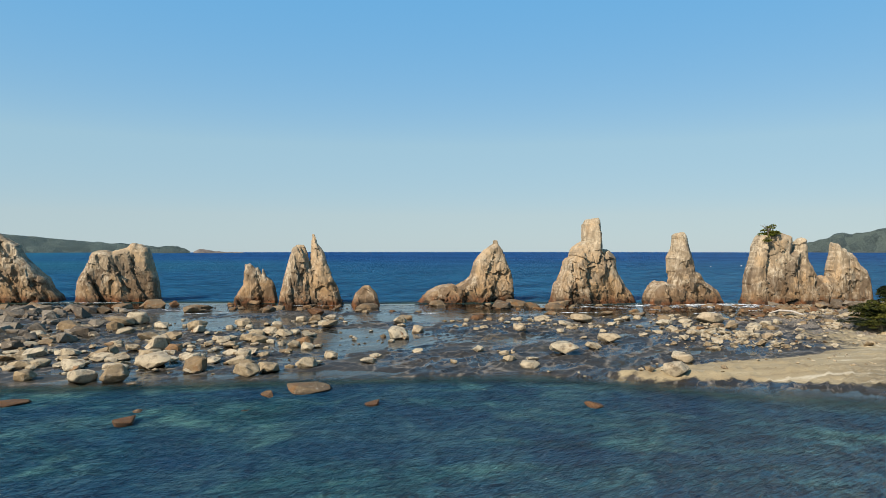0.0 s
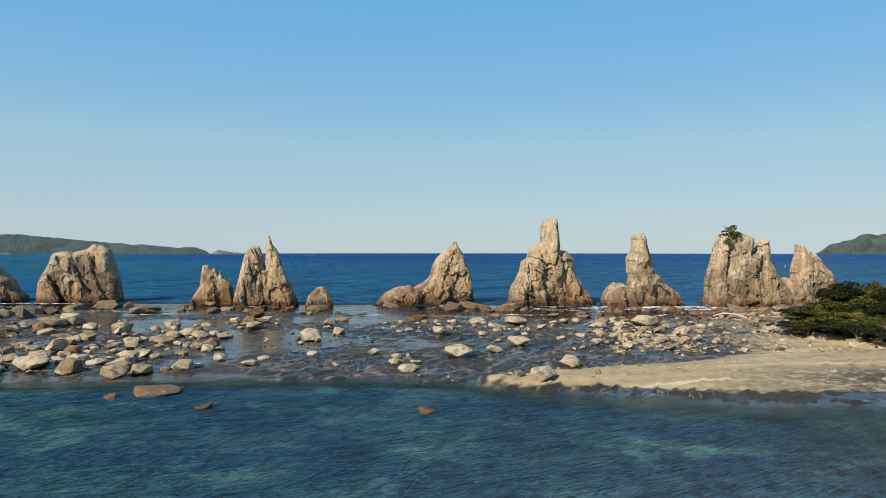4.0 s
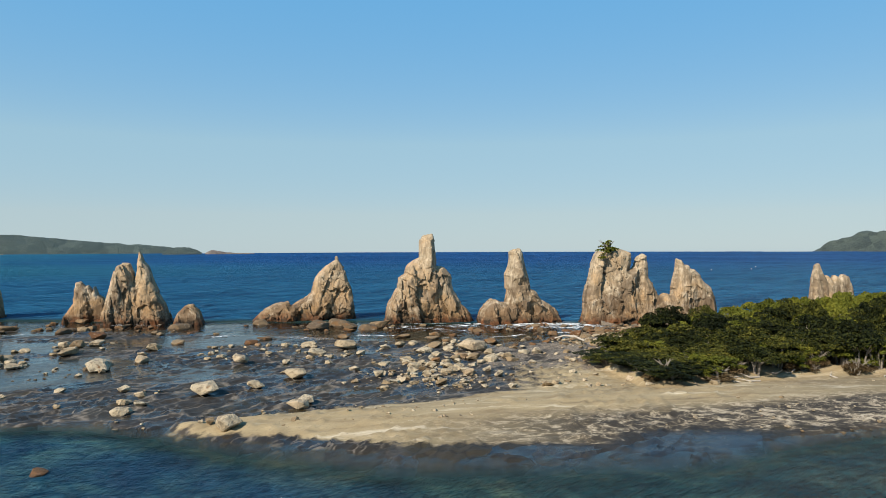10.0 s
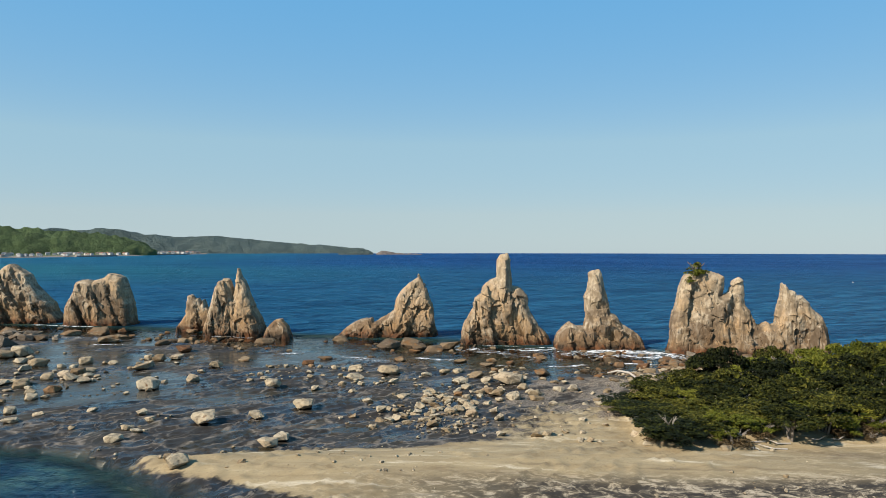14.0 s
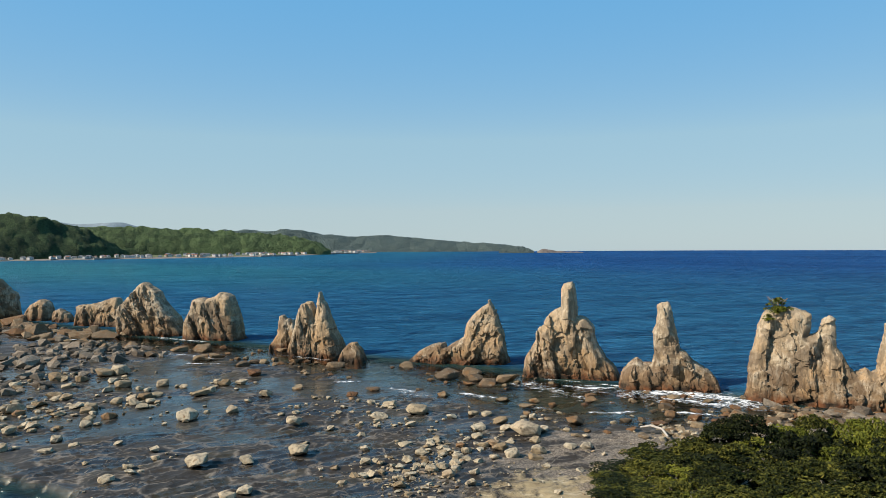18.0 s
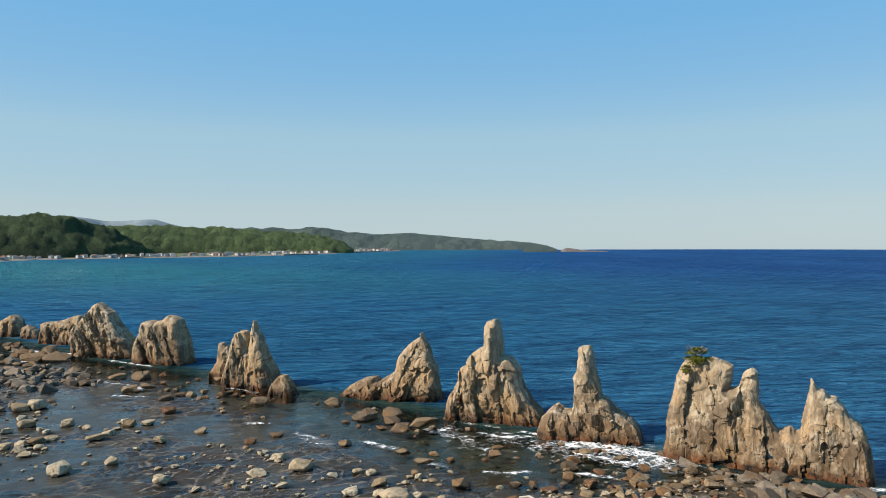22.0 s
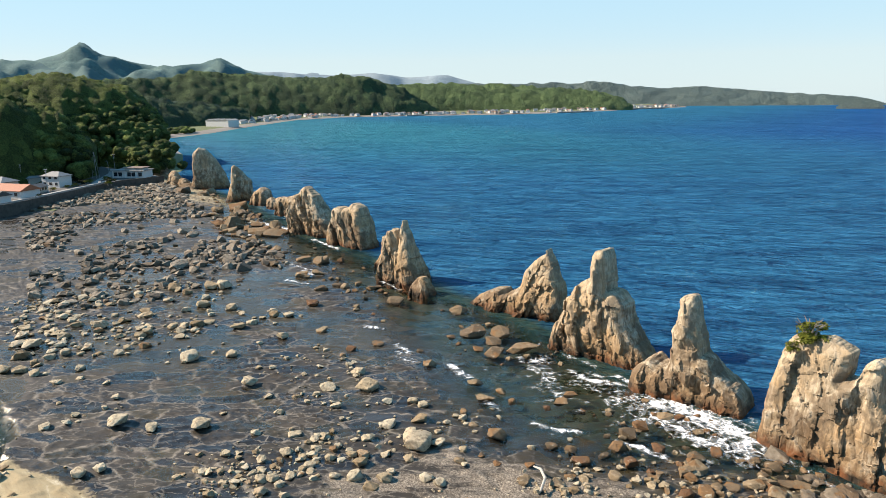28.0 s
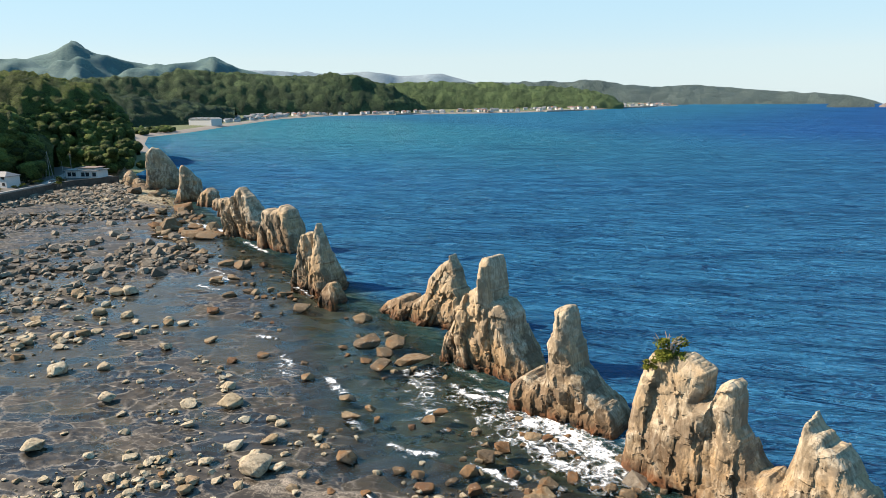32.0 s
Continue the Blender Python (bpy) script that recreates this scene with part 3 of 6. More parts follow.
M_ASPH = plain("asphalt", (0.073, 0.06716, 0.0584), 0.9, 0, 0.12)
M_STEEL = plain("galvanised_steel", (0.365, 0.3723, 0.3796), 0.45, 0.6, 0.08)
M_POLE = plain("concrete_pole", (0.3066, 0.2993, 0.2847), 0.85, 0, 0.1)
M_TYRE = plain("black_rubber", (0.02, 0.02, 0.02), 0.8, 0, 0.05)
M_GRASS = plain("rough_grass", (0.0949, 0.1132, 0.03285), 0.95, 0, 0.3, 0.4)
M_BEACH = plain("grey_beach", (0.19, 0.165, 0.135), 0.95, 0, 0.12, 0.05)
M_DRIFT = plain("bleached_wood", (0.4015, 0.365, 0.3139), 0.85, 0, 0.12)


# ---------------------------------------------------------------- mesh helpers
def mesh_from(name, verts, faces, mat, smooth_shade=False):
    me = bpy.data.meshes.new(name)
    me.from_pydata([tuple(v) for v in verts], [], [tuple(f) for f in faces])
    me.materials.append(mat)
    if smooth_shade:
        me.polygons.foreach_set("use_smooth", [True] * len(me.polygons))
    me.update()
    return me


def paint(me, name, rgb):
    a = me.attributes.new(name, "FLOAT_COLOR", "POINT")
    col = np.ones((len(rgb), 4))
    col[:, : rgb.shape[1]] = rgb
    a.data.foreach_set("color", col.ravel())


def part(name, source, mat, parent, label=""):
    """Links a bmesh or a mesh as one mesh object under a thing or a part."""
    if isinstance(source, bmesh.types.BMesh):
        me = bpy.data.meshes.new(name)
        source.to_mesh(me)
        source.free()
        me.materials.append(mat)
    else:
        me = source
    ob = new(name, me)
    ob.parent = parent
    if label:
        tagged(ob, label)
    return ob


def thing(name, m, label, category, group="", kind=""):
    ob = new(name)
    ob.empty_display_size = 0.3
    ob.matrix_world = m
    return tagged(ob, label, category, group, kind)


def box(bm, x0, x1, y0, y1, z0, z1, bevel=0.0):
    vs = [bm.verts.new((x, y, z)) for z in (z0, z1) for y in (y0, y1) for x in (x0, x1)]
    for f in ((0, 2, 3, 1), (4, 5, 7, 6), (0, 1, 5, 4), (2, 6, 7, 3), (1, 3, 7, 5), (0, 4, 6, 2)):
        bm.faces.new([vs[k] for k in f])
    if bevel:
        bmesh.ops.bevel(bm, geom=bm.edges[:], offset=bevel, segments=1, affect="EDGES")
    return bm


def boxed(*a, bevel=0.0):
    return box(bmesh.new(), *a, bevel=bevel)


def grid_faces(rows, cols, wrap=False):
    i = np.arange(rows - 1)[:, None]
    j = np.arange(cols if wrap else cols - 1)[None, :]
    k = (j + 1) % cols
    a, b, c, d = i * cols + j, i * cols + k, (i + 1) * cols + k, (i + 1) * cols + j
    return np.stack([a, b, c, d], -1).reshape(-1, 4)


def tube(bm, path, radii, sides=6):
    """A tapered limb along a line of points."""
    rings = []
    for k, (p, r) in enumerate(zip(path, radii)):
        p = Vector(p)
        d = (Vector(path[min(k + 1, len(path) - 1)]) - Vector(path[max(k - 1, 0)])).normalized()
        u = d.orthogonal().normalized()
        w = d.cross(u)
        rings.append([bm.verts.new(p + r * (math.cos(2 * math.pi * s / sides) * u + math.sin(2 * math.pi * s / sides) * w)) for s in range(sides)])
    for a, b in zip(rings, rings[1:]):
        for s in range(sides):
            bm.faces.new((a[s], a[(s + 1) % sides], b[(s + 1) % sides], b[s]))
    bm.faces.new(rings[0][::-1])
    bm.faces.new(rings[-1])
    return bm


# ---------------------------------------------------------------- the lie of the shore
def front_edge(x):
    return np.interp(x, [-330, -120, -44, -17, -2, 12, 27, 50, 62, 80, 110, 180], [50, 45, 50, 54, 56, 55.5, 51.5, 53.5, 56, 64, 74, 90])


def back_edge(x):
    return np.interp(x, [-330, -250, -190, -120, -78, -40, -8, 9, 26, 36, 45, 57, 70, 90, 180], [128, 126, 124, 120, 124, 124, 120, 115, 109, 109, 114, 124, 131, 134, 140])


def island_mask(x, y):
    lo = np.interp(x, [46, 48.5, 50, 52, 57, 61, 67, 72, 81, 86, 93, 130, 180], [92, 86, 76, 73.5, 76.5, 77.5, 81.5, 81.5, 79.5, 78, 79, 91, 110])
    hi = np.interp(x, [46, 50, 56, 65, 73, 86, 110, 130, 180], [88, 94, 97.5, 104, 106.5, 108, 118, 127, 140])
    d = np.minimum(y - lo, hi - y)
    return smooth(-2.5, 2.5, np.minimum(d, x - 46))


def shore(x, y):
    """Height, and the shares of sand, pebble and pale joint filling."""
    p = flat3(x, y)
    x, y = p[:, 0], p[:, 1]
    wob = fbm(p * 0.06, 4, 3) * 5
    fine = fbm(p * 0.45, 4, 11)
    gentle = smooth(2, 16, x) * smooth(60, 44, x)
    on = smooth(-0.5 - 9 * gentle, 2.5, y - front_edge(x) + wob * 0.45 + fine * 1.6) * smooth(-16, 4, back_edge(x) - y + 1.6 * wob + fine * 4)
    z = -1.6 + on * 1.675
    # long ledges, cut by joints
    z = z + on * (0.11 * fbm(p * np.array([0.09, 0.3, 1]), 4, 21) + 0.07 * fine + 0.10 * fbm(p * 0.035, 3, 5))
    warp = np.stack([fbm(p * 0.12, 3, 31), fbm(p * 0.12, 3, 37), 0 * x], 1) * 2.2
    q = p + warp
    ca, sa = math.cos(1.0), math.sin(1.0)
    q = np.stack([q[:, 0] * ca + q[:, 1] * sa, -q[:, 0] * sa + q[:, 1] * ca, 0 * x], 1)
    d1, d2, slab = worley(q * np.array([0.20, 0.66, 1.0]) + np.array([0, 0, 0.5]), 41)
    joint = np.clip(1 - (d2 - d1) / 0.15, 0, 1)
    z = z + on * (0.26 * joint * smooth(-0.6, 0.2, fbm(p * 0.11, 3, 55)) + 0.07 * (slab - 0.5))
    # wide pool
    pool = np.exp(-(((x + 19) / 13) ** 2 + ((y - 83) / 9) ** 2) ** 2) + 0.9 * np.exp(-(((x + 47) / 17) ** 2 + ((y - 101) / 9) ** 2) ** 2) + 0.9 * np.exp(-(((x + 12) / 16) ** 2 + ((y - 110) / 7) ** 2) ** 2) + 0.8 * np.exp(-(((x + 85) / 16) ** 2 + ((y - 84) / 10) ** 2) ** 2)
    low = smooth(-0.12, 0.22, fbm(p * np.array([0.035, 0.06, 1]), 4, 58)) * smooth(30, 5, x)
    z = z - (0.30 * pool + 0.22 * low) * on
    joint = joint * (1 - np.clip(pool, 0, 1))
    # sand bank
    yc = np.maximum(61.5 + np.clip(x - 27, -40, 200) * 0.26, 57.2)
    half = np.interp(x, [-14, 4, 14, 30, 60, 110], [0.5, 1.5, 3.0, 5.5, 7.0, 8.5])
    bank = smooth(0, 20, x + 0.5 * wob) * np.exp(-(np.abs((y - yc) / half) ** 2.4))
    z = np.maximum(z, -1.6 + 1.55 * on) + bank * 0.75
    back_sand = smooth(26, 42, x) * smooth(62, 70, y) * smooth(100, 82, y)
    z = z + 0.30 * back_sand
    isl = island_mask(x, y)
    z = z + isl * 0.9
    # pebble shore between the bank and the stacks
    peb = smooth(20, 40, x + wob) * smooth(74, 90, y + wob) * smooth(-2, 6, back_edge(x) - y)
    z = z + peb * (0.18 + 0.12 * fine)
    # the ground climbs towards the seawall
    land = smooth(-185, -255, x - (y - 70) * 0.8 + wob)
    z = z + land * 1.1
    dry = smooth(-60, -110, x + 2 * wob) * 0.35
    sand = np.clip(bank * 1.5 + 0.50 * back_sand + 0.35 * smooth(30, 60, x) * smooth(52, 60, y) + 0.45 * land + 0.28 * dry + 0.55 * smooth(10, 22, x) * smooth(0.0, 3.0, y - front_edge(x)) * smooth(48, 40, x) * smooth(70, 61, y), 0, 1)
    z = z + dry * 0.25
    return z, np.stack([sand, np.clip(np.maximum(peb * 0.55, isl * 0.5), 0, 1), np.clip(smooth(0.15 * half, 0.8 * half, yc - y) * smooth(20, 46, x) + 0.35 * smooth(50, 75, x) * smooth(0.2, 0.8, bank), 0, 1)], 1), on


def ground_at(x, y):
    return float(shore([x], [y])[0][0])


# ---------------------------------------------------------------- ground and sea
gx = np.concatenate([np.arange(-330, -70, 1.3), np.arange(-70, 56, 0.38), np.arange(56, 190, 1.0)])
gy = np.concatenate([np.arange(30, 50, 1.0), np.arange(50, 112, 0.36), np.arange(112, 156, 1.0)])
GX, GY = np.meshgrid(gx, gy)
gz, gzone, _ = shore(GX, GY)
g_mesh = mesh_from("ground", np.stack([GX.ravel(), GY.ravel(), gz], 1), grid_faces(len(gy), len(gx)), M_SHORE, True)
paint(g_mesh, "zone", gzone)
tagged(new("ground", g_mesh), "dark wet tidal rock platform with a pale sand bank", "ground", kind="structure")

near = lambda a, b, s: np.arange(a, b, s)
sx = np.concatenate([-np.geomspace(4700, 420, 60), near(-400, -120, 6.0), near(-120, 140, 3.0), near(140, 400, 8.0), np.geomspace(420, 4700, 40)])
sy = np.concatenate([-np.geomspace(4700, 60, 30), near(-50, 20, 6.0), near(20, 160, 3.0), near(160, 420, 8.0), np.geomspace(430, 2200, 34), np.linspace(2260, 2340, 5), np.geomspace(2400, 4700, 12)])
SX, SY = np.meshgrid(sx, sy)
sr = np.hypot(SX - 50, SY - 50).ravel()
sz = -0.035 * np.clip(sr - 2300, 0, None)
xf, yf = SX.ravel(), SY.ravel()
wobble = fbm(flat3(xf, yf) * 0.03, 3, 61) * 6
lagoon = smooth(72, 54, yf - (front_edge(xf) - 54)) * smooth(-700, -200, yf) * smooth(400, 200, np.abs(xf))
beach = smooth(0, 16, xf) * smooth(62, 46, xf)
shoal_on = smooth(-4 - 7 * beach, 3 - 4.5 * beach, yf - front_edge(xf) + wobble * 0.3) * smooth(-14, 3, back_edge(xf) - yf + wobble)
inner = smooth(150, 132, yf + wobble * 0.6) * smooth(60, 100, yf) * smooth(-330, -250, xf) * smooth(200, 140, xf)
bay_d = np.hypot((xf + 900) / 980, (yf - 400) / 400)
bay_side = smooth(-60, 420, 75 - 0.455 * (yf - 40) - xf) * smooth(180, 400, yf)
bay = np.maximum(np.maximum(smooth(1.25, 0.25, bay_d), 0.6 * bay_side), 0.42 * smooth(900, 220, yf) * smooth(900, 300, xf))
weedy = 0.42 * smooth(14, 34, xf + wobble) * smooth(18, 40, yf - (front_edge(xf) - 54)) * lagoon
w_mesh = mesh_from("water", np.stack([xf, yf, sz], 1), grid_faces(len(sy), len(sx)), M_WATER, True)
paint(w_mesh, "depth", np.stack([bay, np.clip(np.maximum(lagoon, 0.5 * inner), 0, 1), np.clip(np.maximum(np.maximum(shoal_on * 0.95, inner * 0.90), weedy), 0, 1)], 1))
tagged(new("water", w_mesh), "deep blue open sea with small waves, teal near the shore", "sea", kind="structure")


# ---------------------------------------------------------------- sea stacks
def contour_depth(A, Z, pts):
    """Signed distance to a closed outline, positive inside."""
    best = np.full(A.shape, 1e9)
    inside = np.zeros(A.shape, bool)
    for (a0, z0), (a1, z1) in zip(pts, pts[1:] + pts[:1]):
        da, dz = a1 - a0, z1 - z0
        t = np.clip(((A - a0) * da + (Z - z0) * dz) / max(da * da + dz * dz, 1e-9), 0, 1)
        best = np.minimum(best, np.hypot(A - a0 - t * da, Z - z0 - t * dz))
        if z0 != z1:
            inside ^= ((Z < z0) != (Z < z1)) & (A < a0 + (Z - z0) * da / dz)
    return np.where(inside, best, -best)


def surface_of(F):
    """The skin of the field F, where it passes from above to below nought, as points in cells and four-sided faces."""
    S = F > 0
    shape = tuple(n - 1 for n in F.shape)
    cut = lambda G, d: G[d[0]: d[0] + shape[0], d[1]: d[1] + shape[1], d[2]: d[2] + shape[2]]
    corners = [(i, j, k) for i in (0, 1) for j in (0, 1) for k in (0, 1)]
    total = sum(cut(S, c).astype(np.int8) for c in corners)
    cells = np.argwhere((total > 0) & (total < 8))
    ident = np.full(shape, -1, np.int64)
    ident[tuple(cells.T)] = np.arange(len(cells))
    P, W = np.zeros((len(cells), 3)), np.zeros(len(cells))
    for c in corners:
        for ax in range(3):
            if c[ax]:
                continue
            e = list(c)
            e[ax] = 1
            fa, fb = F[tuple((cells + c).T)], F[tuple((cells + e).T)]
            hit = (fa > 0) != (fb > 0)
            q = np.tile(np.array(c, float), (len(cells), 1))
            q[:, ax] = np.where(hit, fa / np.where(hit, fa - fb, 1), 0)
            P += q * hit[:, None]
            W += hit
    P = cells + P / W[:, None]
    faces = []
    for ax in range(3):
        u, v = [(1, 2), (2, 0), (0, 1)][ax]
        lo = [slice(1, -1)] * 3
        hi = [slice(1, -1)] * 3
        lo[ax], hi[ax] = slice(0, -1), slice(1, None)
        change = S[tuple(lo)] != S[tuple(hi)]
        at = np.argwhere(change)
        if not len(at):
            continue
        up = S[tuple(lo)][tuple(at.T)]
        base = at.copy()
        base[:, u] += 1
        base[:, v] += 1
        quad = []
        for du, dv in ((-1, -1), (0, -1), (0, 0), (-1, 0)):
            c = base.copy()
            c[:, u] += du
            c[:, v] += dv
            quad.append(ident[tuple(c.T)])
        quad = np.stack(quad, 1)
        quad[~up] = quad[~up][:, ::-1]
        faces.append(quad)
    return P, np.vstack(faces)


def cleave(P, N, cell, tall, limit, rng, wild):
    """Breaks a skin into flat plates: each point goes to the plane of the plate that it lies in."""
    grid = np.floor(P / np.array([cell, cell, cell * tall]) + rng.uniform(0, 1, 3)).astype(np.int64)
    _, first = np.unique(grid @ np.array([1, 10007, 100000007]), return_index=True)
    S = P[first] + rng.normal(0, 0.15 * cell, (len(first), 3))
    lean_m = np.array([[1, 0, 0.30], [0, 1, 0.10], [0, 0, 1.0]])
    stretch = np.array([1, 1, 1 / tall])
    Q, T = (P @ lean_m.T) * stretch, (S @ lean_m.T) * stretch
    plate = np.concatenate([((Q[k: k + 4000, None, :] - T[None]) ** 2).sum(2).argmin(1) for k in range(0, len(Q), 4000)])
    count = np.bincount(plate, minlength=len(S))[:, None] + 1e-6
    mid = np.stack([np.bincount(plate, P[:, k], len(S)) for k in range(3)], 1) / count
    face = np.stack([np.bincount(plate, N[:, k], len(S)) for k in range(3)], 1) / count
    face += rng.normal(0, wild, face.shape)
    face /= np.linalg.norm(face, axis=1)[:, None] + 1e-9
    mid = mid + face * rng.normal(0, 0.05 * cell, len(S))[:, None]
    n = face[plate]
    along = (N * n).sum(1)
    move = ((mid[plate] - P) * n).sum(1) / np.where(np.abs(along) < 0.3, 0.3, along)
    return P + N * np.clip(move, -limit, 0.3 * limit)[:, None]


def sea_stack(label, foot, turn, outline, front, back, seed, step=0.18, amp=1.0, bed=1.9, dip=0.14, cuts=()):
    """A blade of rock standing along a strike line through its foot: the outline gives its height along the line; front and back,
    pairs of height and reach, its thickness. Beds, blocks, chips and cracks break its faces. cuts: where it parts into pinnacles."""
    pts = list(outline)
    left, right = pts[0][0], pts[-1][0]
    pts = [(left - 0.5, -2.6)] + pts + [(right + 0.5, -2.6)]
    top = max(z for _, z in pts)
    a = np.arange(min(p[0] for p in pts) - 1.2, max(p[0] for p in pts) + 1.2, step)
    z = np.arange(-2.0, top + 1.0, step)
    b = np.arange(-max(r for _, r in front) - 1.0, max(r for _, r in back) + 1.0, step)
    A, Z = np.meshgrid(a, z, indexing="ij")
    d = contour_depth(A, Z, pts)
    f_reach = np.interp(z, *zip(*front))[None, :]
    b_reach = np.interp(z, *zip(*back))[None, :]
    edge = 0.2 + 1.1 * np.clip(d, 0, None)
    f_half, b_half = np.minimum(f_reach, edge + 0.58 * f_reach), np.minimum(b_reach, edge + 0.45 * b_reach)
    # beds: upright plates along the strike, each broken into blocks that stand proud or back
    rng = np.random.default_rng(seed)
    widths = rng.uniform(0.4, 1.0, 90) ** 2 * bed * 2.6
    seams = np.cumsum(widths) - 0.45 * widths.sum()
    B, ZZ = b[None, :, None], z[None, None, :]
    flow = A[:, None, :] + dip * Z[:, None, :] + 0.16 * B + 0.35 * np.sin(0.5 * B + 0.31 * ZZ + seed)
    bed_id = np.searchsorted(seams, flow)
    tall = 3.0 + 4.5 * rng.random(91)
    shift = rng.uniform(0, 9, 91)
    rise = (ZZ + 0.35 * A[:, None, :] * np.sign(dip) + shift[bed_id]) / tall[bed_id]
    block = np.floor(rise).astype(np.int64)
    r1, r2, r3, r4 = (hashed(bed_id, block, np.zeros_like(block), seed * 10 + k) for k in range(4))
    within = rise - block - 0.5
    proud = 0.86 + 0.26 * amp * (r1 - 0.5) + 0.34 * (r3 - 0.55) * within
    behind = 0.86 + 0.40 * amp * (r2 - 0.45)
    notch = 0.6 * amp * np.clip(r4 - 0.5, 0, 1)
    inner = d[:, None, :] - notch
    # each bed's face turns a little aside and ends in a step
    across = np.clip((flow - seams[np.clip(bed_id - 1, 0, 89)]) / widths[np.clip(bed_id, 0, 89)], 0, 1)
    turned = 0.27 * amp * widths[np.clip(bed_id, 0, 89)] * (across - 0.62) * np.clip(d / 2.5, 0.1, 1)[:, None, :]
    wedge = f_half[:, None, :] * proud + turned + B
    field = np.where(inner > 0, np.minimum(wedge, b_half[:, None, :] * behind - B), np.minimum(inner, -0.02))
    P, F = surface_of(field)
    P = P * step + np.array([a[0], b[0], z[0]])
    N = np.zeros_like(P)
    fn = np.cross(P[F[:, 2]] - P[F[:, 0]], P[F[:, 3]] - P[F[:, 1]])
    for k in range(4):
        np.add.at(N, F[:, k], fn)
    N /= np.linalg.norm(N, axis=1)[:, None] + 1e-9
    ia = np.clip(((P[:, 0] - a[0]) / step).astype(int), 0, len(a) - 1)
    iz = np.clip(((P[:, 2] - z[0]) / step).astype(int), 0, len(z) - 1)
    size = np.clip(np.maximum(d[ia, iz], 0.25) / 2.0, 0.10, 1.0) * amp
    o = np.array([seed * 13.7, seed * 5.1, seed * 2.3])
    P0 = P
    P = cleave(P, N, 2.4, 2.0, 0.45, rng, 0.20 * amp)
    P = P0 + (P - P0) * np.clip(size, 0.2, 1.0)[:, None]
    w = P + 0.3 * np.stack([fbm(P * 0.6 + o, 2, 1), fbm(P * 0.6 + o, 2, 2), fbm(P * 0.6 + o, 2, 3)], 1)
    tilt = np.stack([w[:, 0] + 0.30 * w[:, 2], w[:, 1] + 0.10 * w[:, 2], w[:, 2] - 0.4 * w[:, 0]], 1)
    chip, _ = facets(tilt * np.array([0.85, 0.85, 0.42]) + o, 35)
    push = 0.24 * chip + 0.08 * fbm(P * 1.1 + o, 2, 8)
    P = P + N * (np.maximum(size, 0.25 * amp) * push)[:, None]
    c, s = math.cos(radians(turn)), math.sin(radians(turn))
    owner = np.zeros(len(P), int)
    for axis, value in cuts:
        owner += (P[:, axis] > value)
    world_p = np.stack([foot[0] + c * P[:, 0] - s * P[:, 1], foot[1] + s * P[:, 0] + c * P[:, 1], P[:, 2]], 1)
    piece = owner[F[:, 0]]
    made = []
    for k in np.unique(piece):
        sub = F[piece == k]
        used, back = np.unique(sub, return_inverse=True)
        made.append(mesh_from("pinnacle", world_p[used], back.reshape(-1, 4), M_STACK))
    if len(made) == 1:
        return tagged(new("rock_tower", made[0]), label, "rock", "row of rock towers in the sea")
    ob = thing("rock_tower", Matrix.Identity(4), label, "rock", "row of rock towers in the sea")
    for me in made:
        part("pinnacle", me, M_STACK, ob)
    return ob


sea_stack("tall slab of grey rock leaning beside the shore road", (-241, 141), 74, [(-9.3, 0), (-8.1, 5), (-7.8, 11.2), (-7.0, 17.3), (-4.6, 19.8), (-1.2, 19.0), (2.0, 15.5), (4.9, 11.2), (7.0, 7.3), (9.0, 0)], [(0, 4.5), (18, 2.6)], [(0, 4.5), (18, 2.6)], 1, step=0.5, amp=0.8)
sea_stack("narrow craggy rock pinnacle standing in shallow water", (-193, 142), 70, [(-6.0, 0), (-5.0, 3), (-3.5, 7.6), (-3.0, 14.0), (-2.0, 15.2), (-0.2, 14.0), (1.2, 12.3), (3.0, 10.1), (4.8, 8.6), (6.0, 0)], [(0, 4.5), (14, 1.6)], [(0, 4.5), (14, 1.6)], 2, step=0.45, amp=1.2)
sea_stack("craggy brown rock in a row of low stacks", (-175, 146), 18, [(-7.4, -1.7), (-5.8, 1.3), (-3.3, 5.3), (0.9, 7.2), (4.1, 5.9), (5.0, -1.3)], [(0, 4.5), (7, 2.5)], [(0, 4.5), (7, 2.0)], 3, step=0.45, amp=1.3)
sea_stack("small brown rock between larger stacks", (-161, 147), 18, [(-5.2, -2.2), (-4.6, 4.0), (-2.0, 4.4), (1.1, 2.6), (3.8, -1.5)], [(0, 3.0), (5, 1.6)], [(0, 3.0), (5, 1.6)], 4, step=0.45)
sea_stack("low broad ridge of brown rock beside a taller stack", (-139, 147), 17, [(-10.4, -1.7), (-9.3, 6.5), (-5.3, 7.0), (-0.9, 7.4), (3.5, 8.9), (6.1, 9.0), (7.3, 6.3), (9.0, -1.1)], [(0, 3.6), (8, 2.6)], [(0, 5.0), (8, 2.0)], 5, step=0.4, amp=1.1)
sea_stack("blocky tilted rock stack with grass on its tip", (-107, 140.9), 17, [(-9.4, 0.5), (-8.8, 7.1), (-7.4, 9.6), (-5.0, 12.1), (-2.6, 14.3), (-0.7, 15.1), (1.3, 13.8), (3.7, 12.3), (4.6, 9.9), (6.9, 7.5), (8.1, 5.9), (9.3, 5.1), (10.2, 2.8), (12.1, 0.9)], [(0, 5.0), (8, 4.2), (14, 2.0)], [(0, 6.5), (8, 4.5), (14, 2.0)], 6, step=0.3, amp=1.6, dip=0.7, bed=2.2, cuts=((0, 6.5),))
